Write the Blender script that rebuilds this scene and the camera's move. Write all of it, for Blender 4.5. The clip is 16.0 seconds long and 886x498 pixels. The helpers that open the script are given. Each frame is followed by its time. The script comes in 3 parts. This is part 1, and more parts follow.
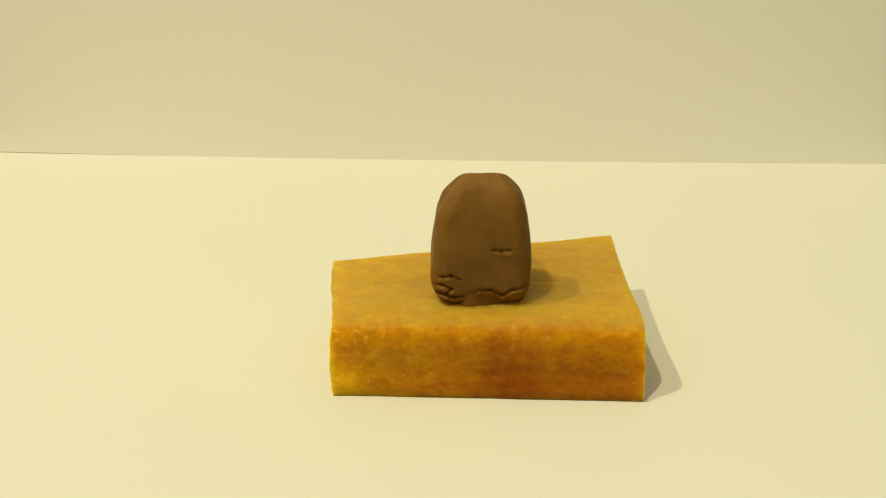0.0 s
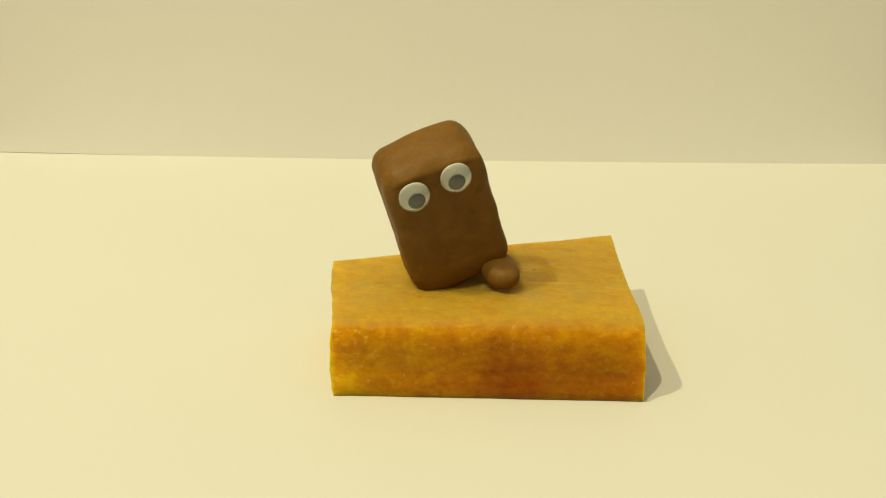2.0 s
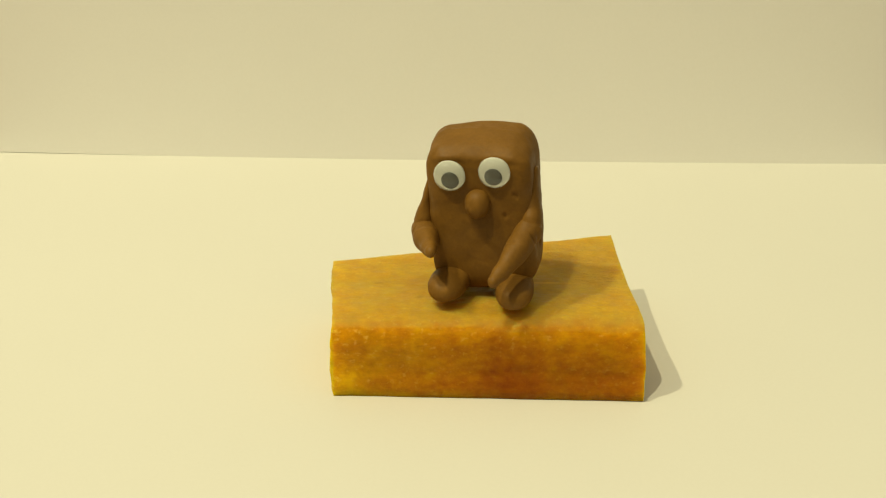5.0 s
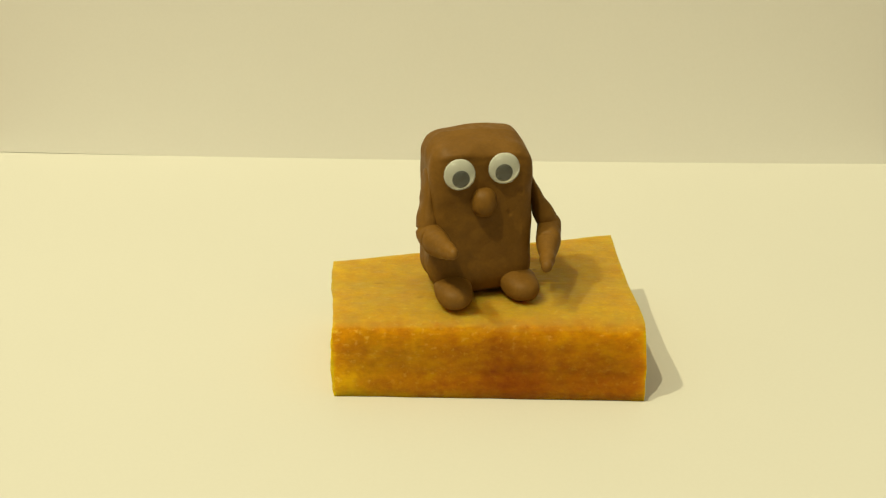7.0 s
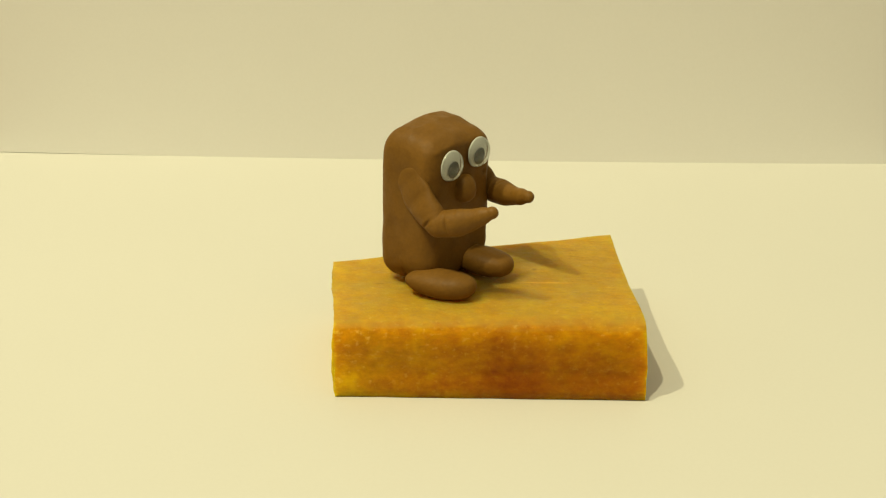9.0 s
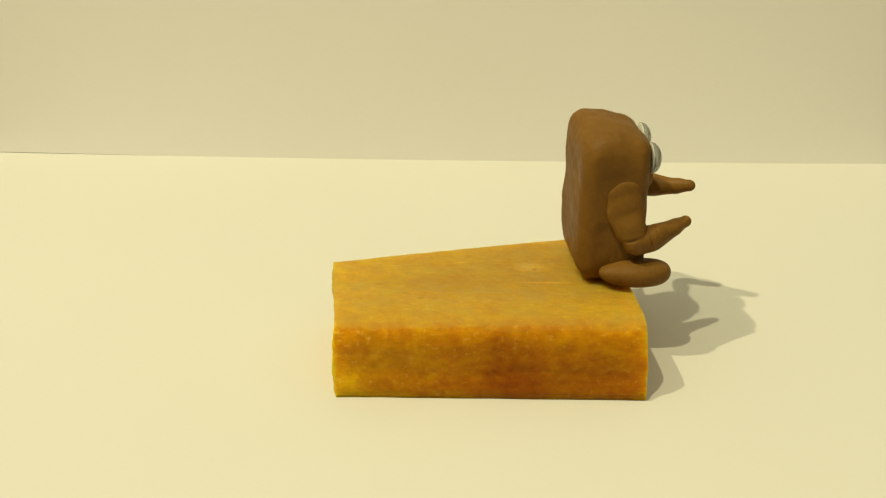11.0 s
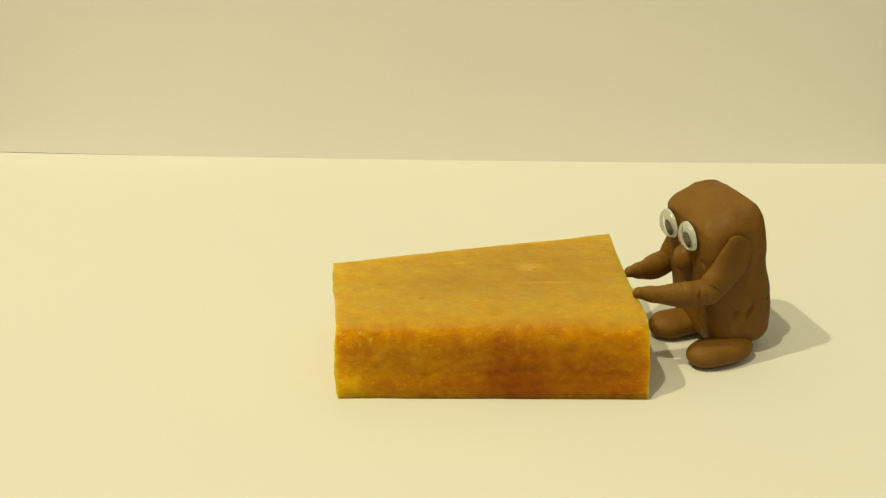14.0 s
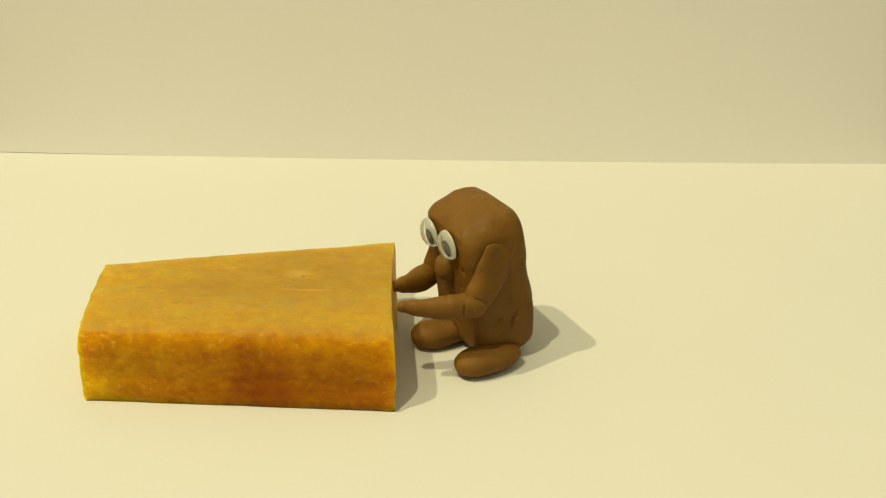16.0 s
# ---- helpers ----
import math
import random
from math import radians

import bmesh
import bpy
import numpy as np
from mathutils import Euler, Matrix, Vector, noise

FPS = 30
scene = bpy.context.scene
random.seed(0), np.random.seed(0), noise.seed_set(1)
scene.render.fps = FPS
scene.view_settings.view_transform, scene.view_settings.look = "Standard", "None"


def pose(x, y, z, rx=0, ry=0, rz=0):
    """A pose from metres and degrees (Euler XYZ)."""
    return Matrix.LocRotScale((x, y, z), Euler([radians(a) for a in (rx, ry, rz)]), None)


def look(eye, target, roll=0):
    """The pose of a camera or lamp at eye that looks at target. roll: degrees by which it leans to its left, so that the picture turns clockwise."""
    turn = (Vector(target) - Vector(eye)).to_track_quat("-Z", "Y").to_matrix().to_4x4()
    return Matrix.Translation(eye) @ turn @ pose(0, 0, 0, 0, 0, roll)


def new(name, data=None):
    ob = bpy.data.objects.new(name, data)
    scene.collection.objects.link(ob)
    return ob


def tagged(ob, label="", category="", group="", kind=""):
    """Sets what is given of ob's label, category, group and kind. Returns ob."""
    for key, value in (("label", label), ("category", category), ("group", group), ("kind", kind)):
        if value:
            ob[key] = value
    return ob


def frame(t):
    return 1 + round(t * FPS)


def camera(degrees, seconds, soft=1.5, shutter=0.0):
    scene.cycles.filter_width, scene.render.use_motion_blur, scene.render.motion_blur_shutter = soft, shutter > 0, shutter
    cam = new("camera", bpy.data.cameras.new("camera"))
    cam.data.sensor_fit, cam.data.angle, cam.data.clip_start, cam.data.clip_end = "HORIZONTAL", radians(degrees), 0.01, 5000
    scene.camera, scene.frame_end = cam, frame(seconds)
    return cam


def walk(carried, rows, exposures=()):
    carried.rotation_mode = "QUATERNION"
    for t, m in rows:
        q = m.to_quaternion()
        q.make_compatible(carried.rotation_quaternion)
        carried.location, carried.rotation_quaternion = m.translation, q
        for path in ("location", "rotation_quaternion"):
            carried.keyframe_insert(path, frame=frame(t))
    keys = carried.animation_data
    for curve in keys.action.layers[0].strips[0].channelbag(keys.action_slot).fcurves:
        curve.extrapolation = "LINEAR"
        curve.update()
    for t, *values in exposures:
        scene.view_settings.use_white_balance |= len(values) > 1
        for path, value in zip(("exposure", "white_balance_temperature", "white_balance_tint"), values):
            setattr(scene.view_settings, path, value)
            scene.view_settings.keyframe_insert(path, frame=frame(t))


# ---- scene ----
cam = camera(34.0, 16.0, soft=1.25)
EYE = (0.0, -0.4057, 0.2573)
TILT = 26.68
walk(cam, [(0.0, pose(*EYE, 90 - TILT, 0, 0)), (16.0, pose(*EYE, 90 - TILT, 0, 0))])

# ---- light: a dim warm room, two ceiling spots up to the left ----
world = bpy.data.worlds.new("world")
scene.world = world
world.use_nodes = True
wt = world.node_tree
sky_in = wt.nodes.new("ShaderNodeTexCoord")
sky_z = wt.nodes.new("ShaderNodeSeparateXYZ")
sky_ramp = wt.nodes.new("ShaderNodeValToRGB")
sky_ramp.color_ramp.elements[0].color = (0.08, 0.072, 0.044, 1)
sky_ramp.color_ramp.elements[1].color = (1.205, 1.085, 0.668, 1)
wt.links.new(sky_in.outputs["Generated"], sky_z.inputs[0])
wt.links.new(sky_z.outputs["Z"], sky_ramp.inputs["Fac"])
wt.links.new(sky_ramp.outputs["Color"], wt.nodes["Background"].inputs[0])
world.node_tree.nodes["Background"].inputs[1].default_value = 0.56
scene.view_settings.exposure = 0.0


def ceiling_lamp(way, distance, watts, size):
    data = bpy.data.lights.new("lamp", "AREA")
    data.shape, data.size, data.energy, data.color = "DISK", size, watts, (1.0, 0.9, 0.53)
    lamp = new("ceiling_lamp", data)
    at = Vector((0.04, 0.03, 0.0)) + Vector(way).normalized() * distance
    lamp.matrix_world = look(at, (0.04, 0.03, 0.0))
    return lamp


ceiling_lamp((-0.31, -0.31, 1.0), 2.4, 24.2, 0.045)
ceiling_lamp((-0.550, -0.14, 1.0), 2.4, 25.7, 0.045)

# ---- materials ----


def material(name, rough=0.6, spec=0.3):
    m = bpy.data.materials.new(name)
    m.use_nodes = True
    b = m.node_tree.nodes["Principled BSDF"]
    b.inputs["Roughness"].default_value = rough
    b.inputs["Specular IOR Level"].default_value = spec
    return m, m.node_tree, b


def node(tree, kind, **inputs):
    n = tree.nodes.new(kind)
    for key, value in inputs.items():
        n.inputs[key.replace("_", " ")].default_value = value
    return n


def coords(tree, scale=(1, 1, 1)):
    tc = tree.nodes.new("ShaderNodeTexCoord")
    mp = node(tree, "ShaderNodeMapping", Scale=scale)
    tree.links.new(tc.outputs["Object"], mp.inputs["Vector"])
    return mp.outputs["Vector"]


def noise_of(tree, vec, scale, detail=4.0, rough=0.6):
    n = node(tree, "ShaderNodeTexNoise", Scale=scale, Detail=detail, Roughness=rough)
    tree.links.new(vec, n.inputs["Vector"])
    return n.outputs["Fac"]


def ramp(tree, fac, stops):
    r = tree.nodes.new("ShaderNodeValToRGB")
    while len(r.color_ramp.elements) < len(stops):
        r.color_ramp.elements.new(0.5)
    for e, (p, c) in zip(r.color_ramp.elements, stops):
        e.position, e.color = p, (*c, 1)
    tree.links.new(fac, r.inputs["Fac"])
    return r.outputs["Color"]


def mix(tree, a, b, fac, kind="MIX"):
    n = tree.nodes.new("ShaderNodeMix")
    n.data_type, n.blend_type = "RGBA", kind
    for sock, value in ((n.inputs[6], a), (n.inputs[7], b), (n.inputs[0], fac)):
        if hasattr(value, "is_linked"):
            tree.links.new(value, sock)
        else:
            sock.default_value = value
    return n.outputs[2]


def bump(tree, b, height, strength, distance, before=None):
    n = node(tree, "ShaderNodeBump", Strength=strength, Distance=distance)
    tree.links.new(height, n.inputs["Height"])
    if before:
        tree.links.new(before, n.inputs["Normal"])
    tree.links.new(n.outputs["Normal"], b.inputs["Normal"])
    return n.outputs["Normal"]


def clay():
    m, t, b = material("brown_clay", 0.55, 0.2)
    v = coords(t)
    big = ramp(t, noise_of(t, v, 70, 3), ((0.3, (0.150, 0.070, 0.0092)), (0.7, (0.203, 0.0965, 0.0132))))
    fine = ramp(t, noise_of(t, v, 900, 3), ((0.35, (0.85, 0.85, 0.85)), (0.65, (1.06, 1.06, 1.06))))
    t.links.new(mix(t, big, fine, 0.6, "MULTIPLY"), b.inputs["Base Color"])
    n = bump(t, b, noise_of(t, v, 160, 4), 0.35, 0.0012)
    bump(t, b, noise_of(t, v, 1400, 2), 0.12, 0.0002, n)
    t.links.new(ramp(t, noise_of(t, v, 220, 2), ((0.3, (0.48,) * 3), (0.7, (0.68,) * 3))), b.inputs["Roughness"])
    return m


def rubber():
    m, t, b = material("amber_crepe_rubber", 0.5, 0.13)
    v = coords(t)
    long = coords(t, (0.5, 1, 1))
    base = ramp(t, noise_of(t, v, 85, 4, 0.6), ((0.28, (0.51, 0.220, 0.0010)), (0.48, (0.59, 0.295, 0.0012)), (0.74, (0.63, 0.375, 0.002))))
    mottle = ramp(t, noise_of(t, coords(t, (0.75, 1, 1)), 250, 6, 0.7), ((0.36, (0.82, 0.72, 0.5)), (0.58, (1.08, 1.11, 1.0))))
    c = mix(t, base, mottle, 0.85, "MULTIPLY")
    grain = ramp(t, noise_of(t, coords(t, (0.6, 1, 1)), 480, 5, 0.62), ((0.34, (0.84, 0.78, 0.6)), (0.66, (1.06, 1.10, 1.2))))
    c = mix(t, c, grain, 0.8, "MULTIPLY")
    streak = ramp(t, noise_of(t, coords(t, (0.05, 1, 1)), 620, 3, 0.5), ((0.35, (0.90, 0.87, 0.8)), (0.62, (1.03, 1.04, 1.08))))
    c = mix(t, c, streak, 0.25, "MULTIPLY")
    speck = ramp(t, noise_of(t, coords(t, (0.8, 1, 1)), 640, 3, 0.55), ((0.58, (0, 0, 0)), (0.76, (1, 1, 1))))
    c = mix(t, c, (0.80, 0.57, 0.09, 1), mix(t, (0, 0, 0, 1), speck, 0.5))

    def stain_or_shade(c, at, size, tint, ragged):
        """A ragged tint inside the rubber, for stains and painted shade, round a point, fading out over the sizes given
        (metres).
        """
        wob = t.nodes.new("ShaderNodeVectorMath")
        wob.operation = "MULTIPLY_ADD"
        n = node(t, "ShaderNodeTexNoise", Scale=130.0, Detail=4.0)
        t.links.new(v, n.inputs["Vector"])
        t.links.new(n.outputs["Color"], wob.inputs[0])
        wob.inputs[1].default_value = (ragged,) * 3
        t.links.new(v, wob.inputs[2])
        mp = node(t, "ShaderNodeMapping", Location=tuple(-(a + ragged / 2) / r for a, r in zip(at, size)), Scale=tuple(1 / r for r in size))
        t.links.new(wob.outputs[0], mp.inputs["Vector"])
        ball = t.nodes.new("ShaderNodeTexGradient")
        ball.gradient_type = "SPHERICAL"
        t.links.new(mp.outputs["Vector"], ball.inputs["Vector"])
        soft = ramp(t, ball.outputs["Fac"], ((0.0, (0, 0, 0)), (0.75, (1, 1, 1))))
        return mix(t, c, (*tint, 1), soft, "MULTIPLY")

    c = stain_or_shade(c, (0.021, -0.002, 0.004), (0.015, 0.018, 0.026), (0.74, 0.58, 0.40), 0.010)
    # next three paint shade: thick middle, low front, right side away from the lamps
    c = stain_or_shade(c, (0.020, -0.004, 0.000), (0.060, 0.022, 0.024), (0.72, 0.56, 0.36), 0.012)
    c = stain_or_shade(c, (0.052, 0.000, 0.006), (0.030, 0.024, 0.018), (0.74, 0.62, 0.50), 0.012)
    c = stain_or_shade(c, (0.026, -0.008, 0.008), (0.075, 0.020, 0.030), (0.93, 0.80, 0.50), 0.010)
    c = stain_or_shade(c, (0.034, 0.040, 0.026), (0.055, 0.036, 0.016), (0.70, 0.62, 0.60), 0.014)
    c = stain_or_shade(c, (-0.004, 0.028, 0.026), (0.030, 0.014, 0.010), (0.82, 0.76, 0.8), 0.010)
    # light glowing yellow through the two thin ends, painted as a brighter tint
    ends = t.nodes.new("ShaderNodeSeparateXYZ")
    t.links.new(v, ends.inputs[0])
    far = node(t, "ShaderNodeMath")
    far.operation = "ABSOLUTE"
    shift = node(t, "ShaderNodeMath")
    shift.operation = "SUBTRACT"
    shift.inputs[1].default_value = 0.0135
    t.links.new(ends.outputs["X"], shift.inputs[0])
    t.links.new(shift.outputs[0], far.inputs[0])
    scaled = node(t, "ShaderNodeMath")
    scaled.operation = "MULTIPLY"
    scaled.inputs[1].default_value = 20.0
    t.links.new(far.outputs[0], scaled.inputs[0])
    c = mix(t, c, (1.12, 1.18, 1.1, 1), ramp(t, scaled.outputs[0], ((0.70, (0, 0, 0)), (1.0, (0.8,) * 3))), "MULTIPLY")
    # the lamps' pale hazy sheen on upward faces, painted into the base colour
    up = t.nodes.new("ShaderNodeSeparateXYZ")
    top_sheen_in = t.nodes.new("ShaderNodeTexCoord")
    t.links.new(top_sheen_in.outputs["Normal"], up.inputs[0])
    top_sheen = mix(t, ramp(t, up.outputs["Z"], ((0.45, (0, 0, 0)), (0.92, (1, 1, 1)))), ramp(t, noise_of(t, v, 120, 4), ((0.3, (0.42,) * 3), (0.7, (0.72,) * 3))), 1.0, "MULTIPLY")
    c = mix(t, c, (0.378, 0.262, 0.042, 1), top_sheen)
    # crumbs, a pale crease ridge and small pits on top, relief shading painted as tints
    for at, size, tint, ragged in (((0.030, 0.042, 0.0255), (0.0075, 0.0045, 0.004), (1.30, 1.32, 1.7), 0.006), ((0.034, 0.029, 0.0258), (0.013, 0.0009, 0.006), (1.3, 1.3, 1.7), 0.0014),
                                   ((-0.008, 0.0175, 0.0270), (0.0018, 0.0016, 0.003), (0.75, 0.7, 0.7), 0.0012), ((0.0315, 0.0400, 0.0255), (0.0012, 0.0014, 0.003), (0.7, 0.65, 0.65), 0.0012),
                                   ((-0.022, 0.030, 0.0260), (0.0030, 0.0008, 0.003), (0.7, 0.65, 0.6), 0.0012), ((0.006, 0.046, 0.0255), (0.0035, 0.0008, 0.003), (1.35, 1.35, 1.7), 0.0012)):
        c = stain_or_shade(c, at, size, tint, ragged)
    t.links.new(c, b.inputs["Base Color"])
    b.inputs["Subsurface Weight"].default_value = 0.85
    b.inputs["Subsurface Radius"].default_value = (1.0, 0.58, 0.12)
    b.inputs["Subsurface Scale"].default_value = 0.018
    t.links.new(ramp(t, noise_of(t, v, 260, 3), ((0.3, (0.42,) * 3), (0.7, (0.60,) * 3))), b.inputs["Roughness"])
    n = bump(t, b, noise_of(t, long, 300, 4), 0.75, 0.0010)
    bump(t, b, noise_of(t, v, 1100, 3), 0.3, 0.0003, n)
    return m


def paper(name, tone):
    m, t, b = material(name, 0.75, 0.2)
    v = coords(t)
    c = ramp(t, noise_of(t, v, 5, 3), ((0.3, tuple(0.975 * x for x in tone)), (0.7, tone)))
    fine = ramp(t, noise_of(t, v, 700, 3), ((0.3, (0.985,) * 3), (0.7, (1.0,) * 3)))
    t.links.new(mix(t, c, fine, 1.0, "MULTIPLY"), b.inputs["Base Color"])
    bump(t, b, noise_of(t, v, 900, 3), 0.05, 0.0002)
    return m


def plain(name, colour, rough=0.5, spec=0.4):
    m, t, b = material(name, rough, spec)
    v = coords(t)
    t.links.new(ramp(t, noise_of(t, v, 300, 3), ((0.3, tuple(0.93 * x for x in colour)), (0.7, colour))), b.inputs["Base Color"])
    return m


def clear(name):
    """Thin clear plastic: lets light through, glossy at a slant, a little hazy."""
    m, t, b = material(name, 0.08, 0.5)
    b.inputs["Base Color"].default_value = (0.85, 0.87, 0.82, 1)
    out = next(n for n in t.nodes if n.type == "OUTPUT_MATERIAL")
    thru = node(t, "ShaderNodeBsdfTransparent", Color=(0.97, 0.98, 0.95, 1))
    gloss = node(t, "ShaderNodeBsdfGlossy", Roughness=0.09, Color=(1, 1, 1, 1))
    fres = node(t, "ShaderNodeFresnel", IOR=1.5)
    shell = t.nodes.new("ShaderNodeMixShader")
    haze = t.nodes.new("ShaderNodeMixShader")
    t.links.new(fres.outputs[0], shell.inputs[0])
    t.links.new(thru.outputs[0], shell.inputs[1])
    t.links.new(gloss.outputs[0], shell.inputs[2])
    haze.inputs[0].default_value = 0.10
    t.links.new(shell.outputs[0], haze.inputs[1])
    t.links.new(b.outputs[0], haze.inputs[2])
    t.links.new(haze.outputs[0], out.inputs["Surface"])
    return m


CLAY, RUBBER = clay(), rubber()
PAPER, CARD = paper("white_paper", (0.655, 0.655, 0.620)), paper("white_card", (0.79, 0.782, 0.765))
WOOD = plain("table_wood", (0.30, 0.19, 0.10), 0.5)
THREAD = plain("pale_thread", (0.50, 0.42, 0.28), 0.5)
EYE_WHITE, PUPIL, DOME = plain("white_plastic", (0.70, 0.71, 0.66), 0.35), plain("black_plastic", (0.020, 0.022, 0.018), 0.5, 0.2), clear("clear_plastic")

# ---- mesh helpers ----


def part(name, bm, mat, parent=None, label=""):
    me = bpy.data.meshes.new(name)
    bmesh.ops.recalc_face_normals(bm, faces=bm.faces)
    bm.to_mesh(me)
    bm.free()
    for p in me.polygons:
        p.use_smooth = True
    me.materials.append(mat)
    ob = new(name, me)
    ob.parent = parent
    return tagged(ob, label)


def box(x0, x1, y0, y1, z0, z1):
    bm = bmesh.new()
    bmesh.ops.create_cube(bm, size=1.0)
    for v in bm.verts:
        v.co = ((x0 + x1) / 2 + v.co.x * (x1 - x0), (y0 + y1) / 2 + v.co.y * (y1 - y0), (z0 + z1) / 2 + v.co.z * (z1 - z0))
    return bm


def flat(ob):
    for p in ob.data.polygons:
        p.use_smooth = False
    return ob


def even(a, e):
    """The point of a unit superellipse in the direction a."""
    c, s, n = math.cos(a), math.sin(a), 2 / e
    r = (abs(c) ** n + abs(s) ** n) ** (-1 / n)
    return c * r, s * r


def power(a, e):
    return math.copysign(abs(a) ** e, a)


def blob(rx, ry, rz, square=1.0, square_z=1.0, bend=None, rough=0.0, seed=0.0, around=48, rings=32):
    """A closed rounded form of the half sizes given, squarer below 1; bend reshapes each point."""
    bm = bmesh.new()
    grid = []
    for i in range(1, rings):
        w = -math.pi / 2 + math.pi * i / rings
        cw, sw = even(w, square_z)
        row = []
        for j in range(around):
            cu, su = even(2 * math.pi * j / around, square)
            p = Vector((rx * cw * cu, ry * cw * su, rz * sw))
            row.append(p)
        grid.append(row)
    ends = [Vector((0, 0, -rz)), Vector((0, 0, rz))]

    def shape(p):
        if bend:
            p = bend(p.copy())
        if rough:
            q = p * 90 + Vector((seed, seed * 1.7, -seed))
            p = p + noise.noise_vector(q) * rough + noise.noise_vector(q * 2.7) * rough * 0.35
        return p

    rows = [[bm.verts.new(shape(p)) for p in row] for row in grid]
    low, high = bm.verts.new(shape(ends[0])), bm.verts.new(shape(ends[1]))
    for a, b in zip(rows, rows[1:]):
        for j in range(around):
            k = (j + 1) % around
            bm.faces.new((a[j], a[k], b[k], b[j]))
    for j in range(around):
        k = (j + 1) % around
        bm.faces.new((low, rows[0][k], rows[0][j]))
        bm.faces.new((high, rows[-1][j], rows[-1][k]))
    return bm


def rounded_box(a, b, height, r_side, r_top, bend=None, rough=0.0, seed=0.0, n=60):
    """A hand-pressed block of half widths a and b standing on z = 0: rounded edges, uneven faces; bend reshapes each point."""
    bm = bmesh.new()
    seen = {}

    def spot(i, j, k):
        key = (i, j, k)
        if key in seen:
            return seen[key]
        g = [math.sin(math.pi / 2 * (2 * c / n - 1) * 0.92) / math.sin(math.pi / 2 * 0.92) for c in key]
        p = Vector((a * g[0], b * g[1], height / 2 * g[2]))
        flat_p = Vector((p.x, p.y))
        core = Vector((max(-a + r_side, min(a - r_side, p.x)), max(-b + r_side, min(b - r_side, p.y))))
        off = flat_p - core
        reach = max(abs(off.x), abs(off.y))
        if off.length > 1e-9:
            off = off.normalized() * reach
        side = core + off
        over = abs(p.z) - (height / 2 - r_top)
        if over > 0:
            # the wall's distance to its rim and the height over the shoulder share one rounded edge
            inset = min(a - abs(p.x), b - abs(p.y))
            u, v = max(0.0, r_top - inset), over
            if u > 0:
                m = max(u, v) / math.hypot(u, v)
                side = side - (side.normalized() * (u - u * m) if side.length > 1e-9 else Vector((0, 0)))
                p.z = math.copysign(height / 2 - r_top + v * m, p.z)
        seen[key] = bm.verts.new((side.x, side.y, p.z + height / 2))
        return seen[key]

    for axis in range(3):
        for end in (0, n):
            for i in range(n):
                for j in range(n):
                    corners = []
                    for di, dj in ((0, 0), (1, 0), (1, 1), (0, 1)):
                        c = [i + di, j + dj]
                        c.insert(axis, end)
                        corners.append(spot(*c))
                    bm.faces.new(corners)
    for _ in range(10):
        bmesh.ops.smooth_vert(bm, verts=bm.verts, factor=0.5, use_axis_x=True, use_axis_y=True, use_axis_z=True)
    for v in bm.verts:
        p = bend(v.co.copy()) if bend else v.co
        q = p * 85 + Vector((seed, seed * 1.7, -seed))
        v.co = p + noise.noise_vector(q) * rough + noise.noise_vector(q * 2.9) * rough * 0.3
    return bm


def mm(x, y, z, rx=0, ry=0, rz=0):
    return pose(x / 1000, y / 1000, z / 1000, rx, ry, rz)


# ---- the set: paper floor, card wall, table, room ----
def room():
    def slab(name, label, size, mat, category):
        ob = flat(part(name, box(*size), mat))
        return tagged(ob, label, category, kind="structure")

    slab("room_floor", "plain wooden room floor under the table", (-2, 2, -2, 2, -0.80, -0.75), WOOD, "floor")
    table = new("table")
    tagged(table, "plain wooden table carrying the white paper set", "table")
    table.location = (0, 0, -0.75)
    part("tabletop", box(-0.6, 0.6, -0.38, 0.42, 0.72, 0.7485), WOOD, table)
    for x in (-0.55, 0.55):
        for y in (-0.33, 0.37):
            part("leg", box(x - 0.025, x + 0.025, y - 0.025, y + 0.025, 0.0, 0.72), WOOD, table)


def back_edge(x):
    """The line along which card and floor meet, a little bowed."""
    return 0.1953 - 0.033 * x + 0.06 * x * x


def paper_set():
    bm = bmesh.new()
    nx, ny = 60, 40
    rows = []
    for j in range(ny + 1):
        row = []
        for i in range(nx + 1):
            x = -0.212 + 0.424 * i / nx
            y0, y1 = -0.104, back_edge(x) + 0.004
            y = y0 + (y1 - y0) * j / ny
            row.append(bm.verts.new((x, y, 0.0)))
        rows.append(row)
    for a, b in zip(rows, rows[1:]):
        for i in range(nx):
            bm.faces.new((a[i], a[i + 1], b[i + 1], b[i]))
    for f in bmesh.ops.extrude_face_region(bm, geom=bm.faces[:])["geom"]:
        if isinstance(f, bmesh.types.BMVert):
            f.co.z -= 0.0012
    ob = part("floor", bm, PAPER)
    flat(ob)
    tagged(ob, "white paper sheet lying flat as the stage floor", "paper", kind="structure")
    bm = bmesh.new()
    rows = []
    for j in range(21):
        row = []
        for i in range(nx + 1):
            x = -0.212 + 0.424 * i / nx
            z = -0.0004 + 0.297 * j / 20 + 0.004 * max(0.0, -x - 0.02) * (1 if j == 0 else 0)
            row.append(bm.verts.new((x, back_edge(x) + 0.0454 * (z / 0.297), z)))
        rows.append(row)
    for a, b in zip(rows, rows[1:]):
        for i in range(nx):
            bm.faces.new((a[i], a[i + 1], b[i + 1], b[i]))
    for f in bmesh.ops.extrude_face_region(bm, geom=bm.faces[:])["geom"]:
        if isinstance(f, bmesh.types.BMVert):
            f.co.y += 0.003
    ob = part("wall_card", bm, CARD)
    flat(ob)
    tagged(ob, "upright white card standing behind the stage as backdrop", "card", kind="structure")


